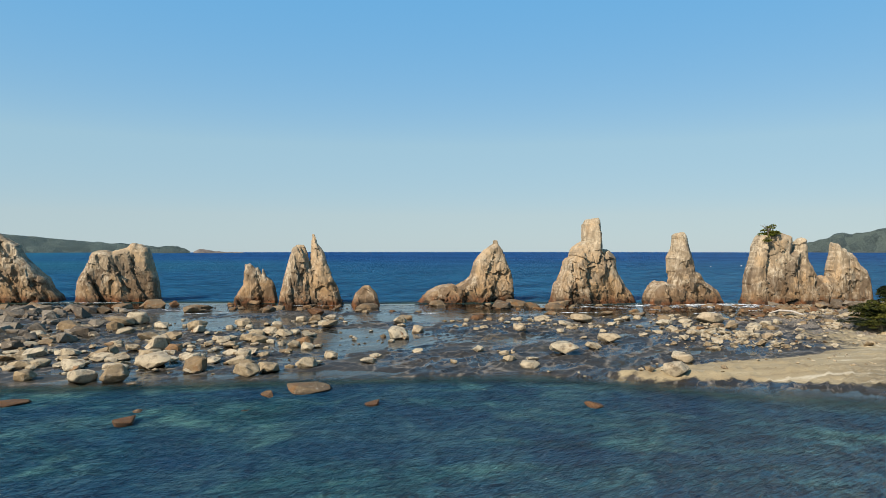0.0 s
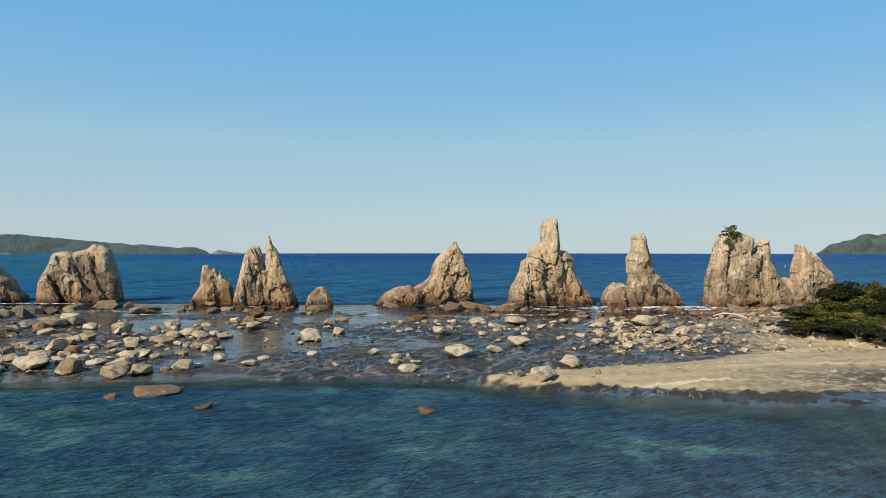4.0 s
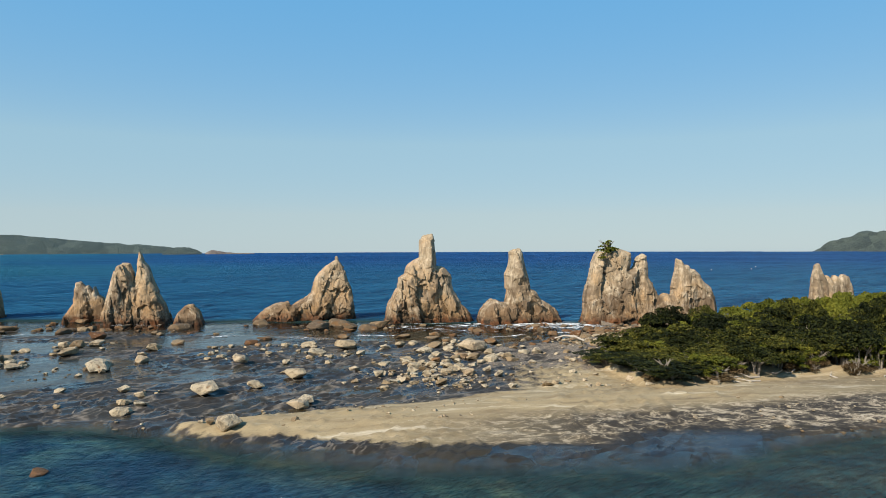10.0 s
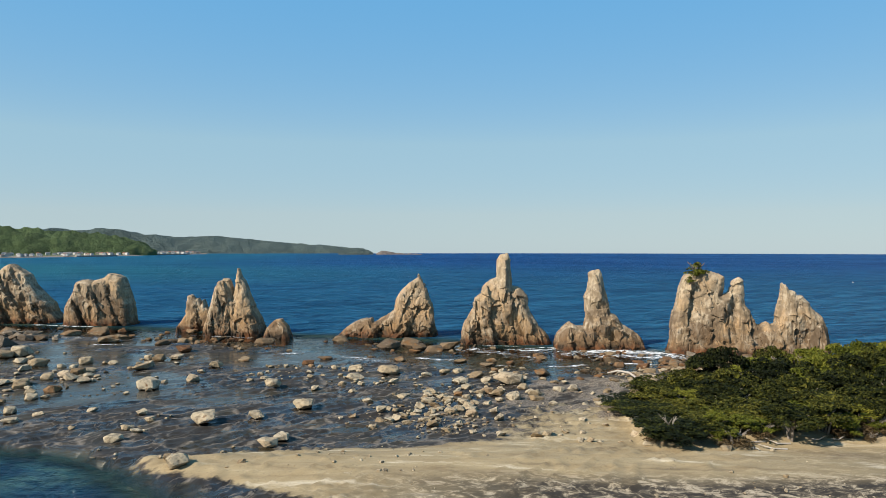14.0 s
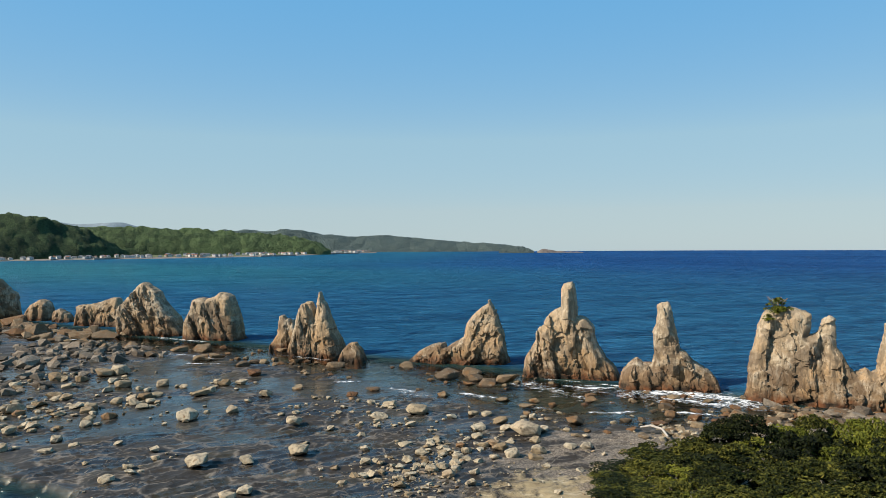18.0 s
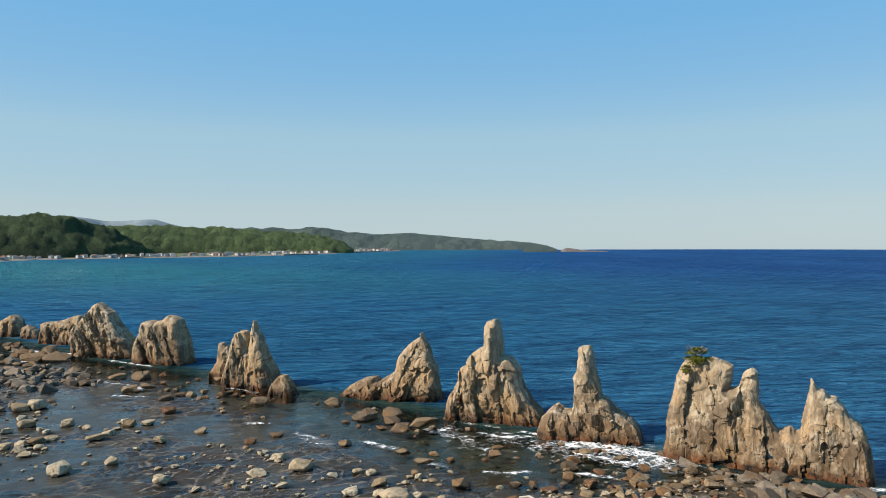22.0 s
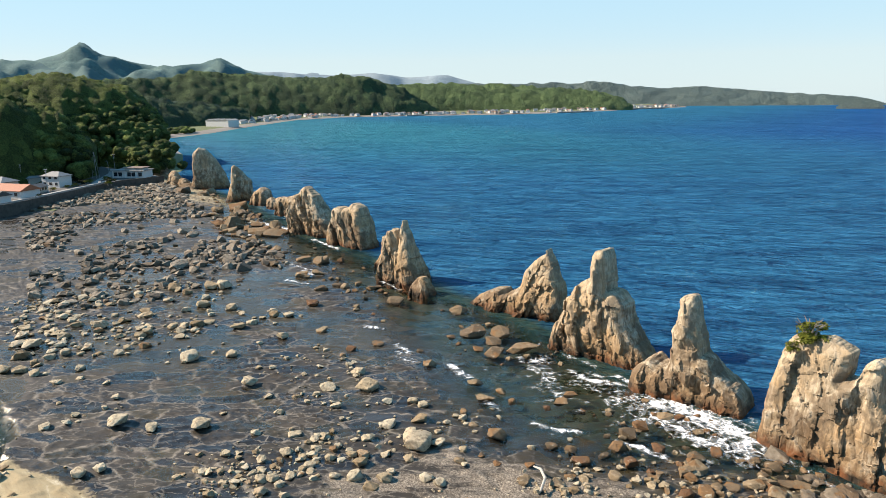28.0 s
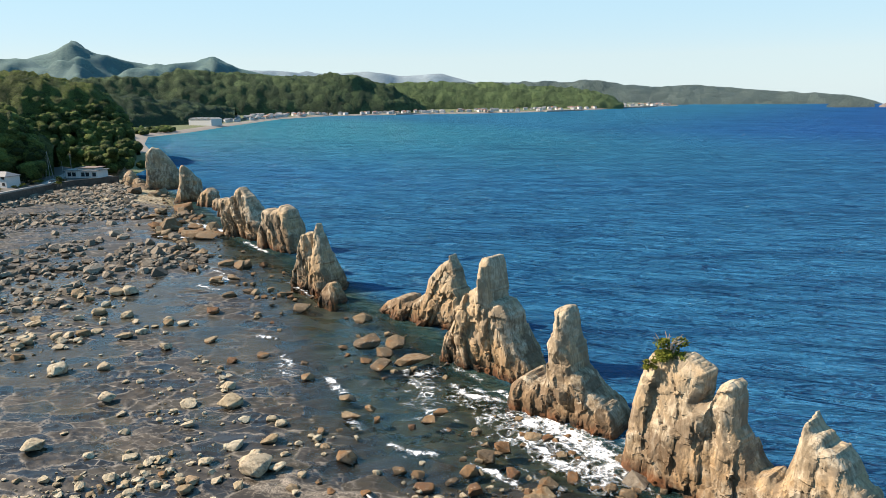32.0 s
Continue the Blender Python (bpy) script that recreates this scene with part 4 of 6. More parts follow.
sea_stack("broad rounded slab of pale rock in the sea", (-81, 143.8), 17, [(-9.7, 0.1), (-9.1, 4.3), (-8.3, 6.2), (-7.1, 8.7), (-6.5, 10.9), (-4.8, 11.4), (-3.0, 11.4), (-2.2, 10.9), (-1.0, 11.2), (0.8, 11.8), (1.7, 12.8), (3.5, 12.4), (4.9, 11.8), (5.5, 9.9), (6.1, 8.0), (6.6, 6.0), (7.2, 4.1), (7.3, 1.6), (7.7, -0.5)], [(0, 4.4), (12, 3.2)], [(0, 6.0), (6, 4.5), (12, 2.2)], 7, step=0.26, amp=1.0, bed=2.6, dip=0.3)
sea_stack("low brown rock comb with a jagged crest", (-50, 140.5), 17, [(-5.1, 1.1), (-4.8, 1.7), (-3.3, 3.8), (-2.9, 8.2), (-1.8, 8.3), (-0.9, 7.3), (-0.3, 7.7), (0.5, 6.1), (0.7, 7.7), (1.5, 5.5), (2.4, 4.9), (3.2, 3.7), (3.8, 0.5)], [(0, 2.6), (8, 1.4)], [(0, 3.4), (8, 1.2)], 8)
sea_stack("twin-spired sea stack of pale weathered rock", (-38, 137.4), 17, [(-6.7, 0.4), (-6.1, 3.5), (-5.4, 6.4), (-4.8, 8.7), (-4.2, 11.8), (-3.7, 12.2), (-2.4, 12.4), (-1.5, 12.2), (-0.9, 10.4), (-0.7, 8.1), (-0.3, 9.2), (0.0, 11.6), (0.1, 14.5), (0.5, 14.8), (1.0, 12.7), (1.8, 11.9), (2.5, 10.4), (3.0, 8.6), (4.0, 6.3), (5.3, 3.9), (6.2, 0.9), (6.6, -0.6)], [(0, 5.0), (6, 4.0), (12, 2.4), (15, 1.2)], [(0, 6.0), (6, 3.6), (12, 1.6)], 10, amp=1.15, cuts=((0, -0.7),))
sea_stack("rounded rusty rock at the foot of a sea stack", (-26.4, 135.6), 11, [(-2.9, 0.1), (-2.0, 2.5), (-0.6, 3.9), (0.7, 4.1), (2.1, 2.4), (2.9, -0.0)], [(0, 3.0), (4, 1.6)], [(0, 3.0), (4, 1.4)], 12, amp=0.8)
sea_stack("crouched rock stack with a small knob on its crest", (0.9, 148.5), 20, [(-18.4, -0.5), (-16.4, 1.5), (-15.4, 2.4), (-12.8, 3.6), (-10.3, 3.9), (-9.9, 3.1), (-7.1, 4.4), (-5.5, 5.6), (-5.0, 8.3), (-4.0, 9.8), (-2.9, 11.0), (-1.4, 12.2), (-0.4, 12.6), (-0.2, 13.7), (0.1, 13.4), (0.9, 11.9), (1.5, 10.7), (2.1, 8.2), (3.0, 6.9), (3.6, 3.2), (4.2, -0.6)], [(0, 4.6), (5, 3.6), (12, 2.2)], [(0, 5.0), (5, 4.0), (12, 1.8)], 13, amp=1.25, dip=-0.5, cuts=((0, -6.6),))
sea_stack("tallest sea stack, a wide block bearing a tower", (21, 142.7), 17, [(-8.7, 0.4), (-7.9, 3.9), (-7.1, 5.1), (-6.1, 6.8), (-5.8, 9.1), (-4.5, 9.9), (-3.9, 11.5), (-2.5, 12.6), (-1.2, 13.2), (-1.2, 16.7), (-0.6, 17.9), (0.9, 18.3), (1.5, 16.7), (1.7, 13.8), (1.6, 11.4), (3.1, 11.3), (3.7, 10.8), (4.7, 9.6), (4.8, 7.8), (5.5, 6.0), (6.5, 4.6), (7.1, 3.6), (8.6, 2.4), (9.5, 0.2)], [(0, 4.2), (9, 4.4), (12, 4.2), (18, 4.0)], [(0, 5.8), (9, 4.8), (12, 4.6), (18, 4.4)], 15, amp=1.1, cuts=((2, 12.6),))
sea_stack("slender rock spire with a low shoulder", (39.7, 141.4), 17, [(-8.2, 0.2), (-7.4, 2.9), (-6.5, 3.8), (-5.0, 4.8), (-3.8, 4.0), (-2.4, 4.0), (-2.0, 5.7), (-2.0, 8.6), (-2.2, 9.7), (-1.6, 10.9), (-1.4, 13.2), (-1.5, 14.4), (-0.6, 14.8), (0.5, 15.0), (0.8, 14.3), (1.2, 11.4), (1.8, 9.1), (2.1, 6.8), (3.3, 6.4), (4.6, 4.8), (5.9, 4.0), (7.1, 3.2), (8.2, 2.0), (8.8, 0.0)], [(0, 4.2), (4, 4.0), (9, 3.8), (15, 2.6)], [(0, 5.2), (4, 4.8), (9, 4.2), (15, 2.4)], 17, amp=1.1, cuts=((0, -3.2), (0, 2.9)))
sea_stack("long rock wall with stepped pinnacles and a shrub on top", (57, 140.4), 5.7, [(-4.6, -0.3), (-4.1, 2.7), (-3.7, 6.4), (-3.0, 9.6), (-2.6, 11.9), (-1.8, 13.8), (-1.2, 14.6), (0.1, 14.4), (2.3, 15.0), (2.7, 14.9), (4.9, 14.3), (5.3, 14.0), (5.1, 11.9), (4.7, 10.6), (5.7, 10.9), (6.4, 11.8), (6.8, 13.2), (7.7, 13.9), (8.4, 13.6), (8.6, 12.6), (8.7, 9.1), (9.9, 7.5), (10.7, 5.8), (11.5, 5.2), (12.6, 6.0), (13.3, 5.2), (13.9, 5.7), (14.6, 9.2), (14.9, 10.8), (15.0, 12.8), (15.3, 13.0), (16.0, 11.7), (16.9, 11.5), (17.1, 10.9), (18.1, 10.8), (19.1, 9.8), (20.1, 8.0), (21.2, 7.3), (21.6, 6.2), (22.2, 3.9), (22.6, 1.2)], [(0, 3.4), (9, 2.8), (15, 2.2)], [(0, 5.2), (9, 3.6), (15, 2.2)], 19, amp=0.85, bed=1.8, dip=-0.12, cuts=((0, 5.0), (0, 9.4), (0, 13.8)))
sea_stack("low pale rock at the island's seaward shore", (89, 134), 14, [(-5, 0), (-3.6, 2.2), (-1.5, 3.4), (0.6, 3.9), (2, 3.2), (4, 2), (5.4, 0)], [(0, 3.6), (4, 1.8)], [(0, 3.6), (4, 1.8)], 22)
sea_stack("distant jagged rock behind the wooded island", (100, 139.5), 11, [(-4.2, 0), (-3.6, 4.1), (-3.1, 9.0), (-2.6, 11.6), (-1.9, 12.2), (-1.2, 10.0), (-0.4, 8.4), (-0.1, 9.7), (0.8, 8.4), (1.5, 9.7), (2.4, 8.8), (3.2, 9.9), (4.3, 9.4), (4.9, 7.3), (5.3, 4.0), (5.9, 0)], [(0, 2.2), (12, 0.9)], [(0, 2.2), (12, 0.8)], 23, amp=0.45, bed=1.0, cuts=((0, -0.9),))


# ---------------------------------------------------------------- boulders
def hull_of(bm, rng, count):
    """A block with flat faces: the hull of points on a squarish ball."""
    for _ in range(count):
        v = Vector((rng.gauss(0, 1), rng.gauss(0, 1), rng.gauss(0, 1))).normalized()
        v = v / (abs(v.x) ** 3 + abs(v.y) ** 3 + abs(v.z) ** 3) ** (1 / 3)
        bm.verts.new(v * rng.uniform(0.5, 0.64))
    made = bmesh.ops.convex_hull(bm, input=bm.verts[:])
    bmesh.ops.delete(bm, geom=[g for g in made["geom_interior"] if isinstance(g, bmesh.types.BMVert)], context="VERTS")


def boulder_mesh(seed, mat, flat=1.0):
    rng = random.Random(seed)
    bm = bmesh.new()
    hull_of(bm, rng, 18)
    bmesh.ops.bevel(bm, geom=bm.edges[:], offset=0.04, segments=1, affect="EDGES")
    bmesh.ops.triangulate(bm, faces=bm.faces[:])
    bm.verts.index_update()
    P = np.array([v.co[:] for v in bm.verts])
    F = [[v.index for v in f.verts] for f in bm.faces]
    bm.free()
    P = P * np.array([1.0, rng.uniform(0.68, 0.95), rng.uniform(0.42, 0.68) * flat])
    P = P + 0.02 * np.stack([fbm(P * 3.1 + seed, 3, k) for k in range(3)], 1)
    P[:, 2] -= P[:, 2].min() + 0.16 * np.ptp(P[:, 2])
    P = P / max(np.ptp(P[:, 0]), np.ptp(P[:, 1]))
    return mesh_from("boulder", P, F, mat)


PALE = [boulder_mesh(100 + k, M_PALE) for k in range(7)]
RUST = [boulder_mesh(200 + k, M_RUST, 0.9) for k in range(6)]
FLATS = [boulder_mesh(400 + k, M_RUST, 0.55) for k in range(3)]
stone_rng = random.Random(7)
taken = []


def boulder(x, y, w, kinds, label, sink=0.0):
    taken.append((x, y, w))
    ob = new("boulder", kinds[stone_rng.randrange(len(kinds))])
    base = max(ground_at(x, y), -0.25) - sink
    ob.matrix_world = pose(x, y, base, stone_rng.uniform(-9, 9), stone_rng.uniform(-9, 9), stone_rng.uniform(0, 360)) @ Matrix.Diagonal((w, w, w * stone_rng.uniform(0.68, 1.08), 1))
    return tagged(ob, label, "boulder", "boulders on the tidal platform")


L_PALE = "pale tan boulder on the dark tidal platform"
L_RUST = "rusty brown boulder standing in shallow water"
L_FLAT = "low wet brown rock awash in the lagoon"
# middle of the platform, then its seaward corner
for x, y, w in [(6.3, 104.8, 3.0), (9.1, 98.6, 2.5), (12.2, 103.4, 3.5), (1.4, 89.0, 2.3), (7.1, 90.1, 1.3), (9.6, 93.4, 1.3), (13.0, 89.7, 1.7), (9.0, 83.1, 1.1), (17.2, 85.2, 1.9),
                (20.2, 89.4, 2.3), (4.6, 70.2, 3.2), (8.5, 73.9, 1.9), (0.1, 61.9, 1.9), (11.5, 79.4, 3.0), (-16.0, 64.0, 1.8), (-26.1, 70.9, 1.9), (-15.4, 95.7, 1.8), (18.3, 103.8, 2.2),
                (20.1, 107.1, 1.7), (22.0, 107.7, 1.7), (24.5, 100.8, 2.9), (31.1, 101.2, 4.2), (25.7, 104.9, 2.4), (15.7, 97.1, 1.7), (26.6, 96.9, 1.8)]:
    boulder(x, y, w, PALE, L_PALE)
for x, y, w in [(24.5, 86.7, 1.7), (26.6, 88.1, 1.5), (26.4, 89.6, 1.3), (28.3, 90.9, 1.4), (29.3, 93.3, 1.5), (30.1, 94.5, 1.9), (28.9, 82.4, 1.6), (29.5, 83.4, 1.5), (31.6, 81.6, 1.5),
                (15.8, 64.9, 2.1), (23.0, 78.4, 1.3), (26.4, 84.6, 1.2), (26.3, 92.9, 1.2), (33.9, 98.7, 1.7), (38.8, 98.2, 1.7), (36.9, 92.2, 2.3), (36.3, 94.2, 2.3),
                (34.2, 91.6, 2.1), (32.9, 89.6, 1.3), (30.2, 87.7, 1.1), (23.2, 92.5, 1.2), (40.7, 98.8, 1.8), (32.7, 103.5, 2.0), (12.6, 56.2, 2.2), (0.6, 64.5, 1.8)]:
    boulder(x, y, w, PALE, L_PALE)
# rocks in the water before the stacks
for x, y, w in [(3.8, 134.4, 5.3), (1.1, 130.3, 4.6), (7.1, 130.3, 3.1), (8.3, 126.6, 2.6), (11.2, 127.7, 3.9), (-11.5, 135.2, 3.6), (0.5, 125.8, 1.7), (24.5, 119.5, 4.0),
                (19.3, 118.3, 2.7), (26.9, 111.2, 1.3), (30.5, 110.3, 1.6), (34.4, 111.5, 2.8), (42.4, 116.6, 3.5), (40.5, 115.2, 1.7), (45.1, 115.8, 2.4), (45.5, 119.3, 1.7),
                (49.1, 120.0, 2.2), (48.2, 125.8, 2.5), (49.7, 128.9, 2.1), (52.1, 119.9, 2.1), (54.8, 123.4, 1.9), (53.7, 125.3, 2.9), (52.5, 130.9, 1.8), (52.9, 134.8, 2.1)]:
    boulder(x, y, w, RUST, L_RUST, 0.1)
for x, y, w in [(55.2, 131.7, 2.8), (55.9, 132.7, 2.3), (58.2, 133.8, 2.3), (60.5, 135.7, 2.6), (61.3, 131.4, 2.0), (62.2, 132.5, 2.2), (59.6, 128.0, 2.2), (58.5, 125.6, 1.9),
                (57.7, 122.2, 2.1), (57.6, 124.2, 1.9), (42.6, 133.1, 2.9), (49.9, 116.4, 2.1), (47.8, 109.8, 2.0), (45.1, 107.1, 1.8), (40.6, 106.7, 2.4), (37.9, 106.4, 2.2),
                (37.6, 103.6, 1.7), (48.5, 113.1, 1.4), (47.4, 112.1, 1.4), (43.0, 109.9, 1.4), (62.3, 128.1, 2.4), (56.9, 120.1, 2.1), (-56.1, 118.8, 3.3), (-41.4, 117.8, 3.2),
                (-31.7, 111.8, 2.8), (-16.0, 107.6, 2.6), (-4.1, 108.1, 2.4), (-3.5, 112.9, 2.6), (9.2, 116.3, 2.4), (3.1, 117.8, 1.6), (-25.1, 127.7, 4.6), (-43.1, 122.7, 3.2)]:
    boulder(x, y, w, RUST, L_RUST, 0.1)
boulder(12.7, 132.6, 6.4, FLATS, "flat rust-red rock slab lying in the water")
boulder(24.6, 116.7, 3.9, FLATS, "flat rust-red rock slab lying in the water")
boulder(-55.5, 122.9, 4.8, FLATS, "flat rust-red rock slab lying in the water")
boulder(-71.9, 125.1, 4.2, FLATS, L_RUST)
# west side of the platform, and the lagoon's edge
for x, y, w in [(-61.5, 90.1, 4.4), (-58.4, 97.5, 4.2), (-56.6, 100.1, 3.6), (-44.7, 92.7, 3.0), (-39.4, 97.2, 2.7), (-29.6, 100.6, 2.0), (-31.9, 103.7, 2.0), (-33.6, 84.5, 2.2), (-32.3, 86.3, 2.6),
                (-32.1, 88.7, 2.6), (-31.3, 78.4, 2.1), (-41.5, 72.8, 3.2), (-45.5, 68.8, 3.6), (-28.9, 63.6, 3.0), (-26.1, 57.2, 2.8), (-24.7, 59.3, 2.3), (-36.7, 54.3, 2.8), (-36.4, 61.1, 3.8),
                (-34.6, 53.3, 1.7), (-47.6, 60.8, 2.1), (16.0, 67.1, 1.6), (-15.6, 67.3, 1.6), (-11.3, 70.6, 1.3), (-7.3, 64.0, 1.0), (-29.4, 66.2, 1.9), (-39.7, 54.2, 2.5), (-43.6, 59.7, 3.0),
                (-44.5, 54.0, 1.8), (-26.3, 75.4, 1.8), (-16.1, 100.1, 2.6), (-29.6, 103.0, 2.6), (-12.7, 90.1, 1.9)]:
    boulder(x, y, w, PALE, L_PALE)
for x, y, w in [(-21.5, 48.9, 2.2), (-19.0, 50.9, 3.8), (-13.2, 46.2, 2.2), (-29.0, 40.1, 2.8), (-40.0, 45.4, 2.5), (3.2, 45.9, 1.5), (-29.5, 43.4, 0.9), (-22, 44, 0.9)]:
    boulder(x, y, w, FLATS, L_FLAT, -0.1)


def scatter(count, x0, x1, y0, y1, lo, hi, kinds, label, want, seed):
    """Boulders strewn where want(x, y) is likely, none on another."""
    rng = random.Random(seed)
    done = tries = 0
    while done < count and tries < count * 60:
        tries += 1
        x, y = rng.uniform(x0, x1), rng.uniform(y0, y1)
        w = lo + (hi - lo) * rng.random() ** 2.2
        if rng.random() > want(x, y) or any((x - a) ** 2 + (y - b) ** 2 < (0.42 * (w + c)) ** 2 for a, b, c in taken):
            continue
        boulder(x, y, w, kinds, label)
        done += 1


clump = lambda x, y, s, k: float(fbm(np.array([[x * s, y * s, k]]), 3, 71)[0])
scatter(66, -62, -12, 58, 110, 1.0, 3.4, PALE, L_PALE, lambda x, y: max(0, 0.35 + 1.6 * clump(x, y, 0.07, 1.5)) * (1 if x < -24 else 0.3) * (1 if y < 100 else 0.4), 11)
scatter(24, 20, 52, 78, 118, 0.9, 2.0, PALE, L_PALE, lambda x, y: 0.8, 14)


def rubble(name, count, region, lo, hi, mats, label, want, seed, flat=0.55):
    """Stones too many to count, joined into one mesh."""
    rng = np.random.default_rng(seed)
    base = []
    for k in range(9):
        bm = bmesh.new()
        hull_of(bm, random.Random(seed * 10 + k), 13)
        bmesh.ops.triangulate(bm, faces=bm.faces[:])
        bm.verts.index_update()
        P = np.array([v.co[:] for v in bm.verts])
        F = np.array([[v.index for v in f.verts] for f in bm.faces])
        bm.free()
        base.append((P * np.array([1, 0.85, flat]), F))
    x0, x1, y0, y1 = region
    x = rng.uniform(x0, x1, count * 4)
    y = rng.uniform(y0, y1, count * 4)
    keep = np.nonzero(rng.random(len(x)) < want(x, y))[0][:count]
    x, y = x[keep], y[keep]
    z = np.maximum(shore(x, y)[0], -0.2)
    size = lo + (hi - lo) * rng.random(len(x)) ** 2.5
    vs, fs, n = [], [], 0
    for a, b, c, s in zip(x, y, z, size):
        P, F = base[rng.integers(9)]
        t = rng.uniform(0, 6.28)
        R = np.array([[math.cos(t), -math.sin(t), 0], [math.sin(t), math.cos(t), 0], [0, 0, 1]])
        vs.append((P * s) @ R.T + np.array([a, b, c + 0.15 * s]))
        fs.append(F + n)
        n += len(P)
    me = mesh_from(name, np.vstack(vs), np.vstack(fs), mats)
    return tagged(new(name, me), label, "stones", kind="stuff")


not_isle = lambda x, y: 1 - island_mask(x, y)
fb = lambda x, y, s, k: fbm(flat3(x, y) * s, 3, k)
rubble("rubble", 2600, (-262, -55, 62, 130), 0.6, 3.4, M_GREYB, "grey stones strewn over the western flat", lambda x, y: np.clip(0.25 + 1.5 * fb(x, y, 0.035, 81) + 0.5 * smooth(-150, -240, x), 0, 1) * smooth(-3, 6, back_edge(x) - y), 21)
rubble("cobbles", 1500, (16, 64, 74, 134), 0.3, 1.3, M_PALE, "pale cobbles between sand bank and stacks", lambda x, y: np.clip(0.35 + 1.2 * fb(x, y, 0.08, 83), 0, 1) * smooth(18, 34, x - (y - 95) * 0.3) * not_isle(x, y) * smooth(-6, 4, back_edge(x) - y + 4), 22)
rubble("stones", 520, (-70, 20, 57, 112), 0.3, 1.2, M_PALE, "small pale stones on the tidal platform", lambda x, y: np.clip(0.1 + 1.3 * fb(x, y, 0.06, 85), 0, 1), 23)
rubble("shingle", 420, (-230, 80, 118, 139), 0.4, 1.6, M_RUST, "dark wet stones round the feet of the stacks", lambda x, y: np.clip(-0.05 + 1.7 * fb(x, y, 0.07, 87) + 0.5 * smooth(45, 55, x), 0, 1), 24)
rubble("stone_field", 170, (-66, -23, 58, 99), 0.7, 2.5, M_PALE, "pale angular stones heaped on the west of the platform", lambda x, y: np.clip(0.45 + 1.6 * fb(x, y, 0.06, 93), 0, 1) * smooth(0, 5, y - front_edge(x) - 2) * smooth(-22, -34, x), 31, 0.40)
rubble("pebbles", 700, (20, 125, 58, 90), 0.12, 0.5, M_PALE, "scattered pebbles on the sand bank", lambda x, y: not_isle(x, y) * np.clip(0.3 + fb(x, y, 0.1, 89), 0, 1), 25)

rubble("grey_boulders", 60, (-230, -62, 66, 122), 1.8, 4.8, M_GREYB, "large grey-brown boulders on the western flat", lambda x, y: np.clip(0.4 + 1.5 * fb(x, y, 0.03, 82), 0, 1), 26)
rubble("ledges", 70, (-185, -64, 116, 137), 2.4, 7.0, M_RUST, "dark wet ledges at the foot of the western stacks", lambda x, y: np.clip(0.3 + 1.6 * fb(x, y, 0.05, 84), 0, 1), 27)
rubble("wet_rocks", 26, (-60, 60, 117, 137), 1.0, 2.6, M_RUST, "rusty wet rocks in the channel", lambda x, y: np.clip(0.15 + 1.6 * fb(x, y, 0.08, 86), 0, 1), 28)
rubble("crags", 22, (-266, -214, 124, 137), 3.0, 7.5, M_RUST, "dark crags heaped at the shore's end", lambda x, y: np.ones_like(x), 29)
heap_rng = random.Random(30)
HEAPS = [boulder_mesh(430 + k, M_HEAP, 1.1) for k in range(6)]
heaped = 0
while heaped < 95:
    x, y = heap_rng.uniform(60, 100), heap_rng.uniform(112, 137)
    w = 1.5 + 2.2 * heap_rng.random() ** 2.0
    if y < 112 + 0.12 * (x - 58) or x + 0.6 * (y - 125) < 66 or any((x - a) ** 2 + (y - b) ** 2 < (0.36 * (w + c)) ** 2 for a, b, c in taken):
        continue
    boulder(x, y, w, HEAPS, "large grey-brown boulder heaped on the island's shore", 0.15)
    heaped += 1
rubble("boulder_heap", 520, (56, 116, 110, 137), 1.0, 3.2, M_HEAP, "packed grey-brown boulders along the island's seaward shore", lambda x, y: (1 - smooth(0.05, 0.3, island_mask(x, y))) * smooth(0, 4, y - 112 - 0.12 * (x - 58)) * smooth(62, 76, x + 0.6 * (y - 125)), 30)


# ---------------------------------------------------------------- wooded island
def crown_mesh(seed, leaves, radius, height, mat, size=0.26, tufts=11, low=0.35):
    """Flat-topped tufts of leaves, each leaf a bent quad."""
    rng = np.random.default_rng(seed)
    vs, fs = [], []
    centres = []
    for k in range(tufts):
        a, r = rng.uniform(0, 6.28), radius * math.sqrt(rng.random()) * 0.8
        centres.append((r * math.cos(a), r * math.sin(a), height * (1 - 0.5 * (r / radius) ** 2) * rng.uniform(low, 1.0), radius * rng.uniform(1.1, 1.8) / math.sqrt(tufts)))
    n = 0
    for k in range(leaves):
        cx, cy, cz, cr = centres[rng.integers(tufts)]
        d = rng.normal(size=3)
        d /= np.linalg.norm(d)
        d[2] = abs(d[2]) * 0.9 - 0.25
        c = np.array([cx, cy, cz]) + d * np.array([cr, cr, cr * 0.62]) * rng.uniform(0.75, 1.05)
        nrm = d * 0.35 + rng.normal(size=3) * 0.45 + np.array([0, 0, 0.95])
        nrm /= np.linalg.norm(nrm)
        u = np.cross(nrm, rng.normal(size=3))
        u /= np.linalg.norm(u)
        w = np.cross(nrm, u)
        s = size * rng.uniform(0.6, 1.25)
        tip = -0.18 * s * nrm
        vs += [c - u * s + tip, c - w * s * 0.5, c + u * s + tip, c + w * s * 0.5]
        fs.append((n, n + 1, n + 2, n + 3))
        n += 4
    return mesh_from("crown", np.array(vs), fs, mat)


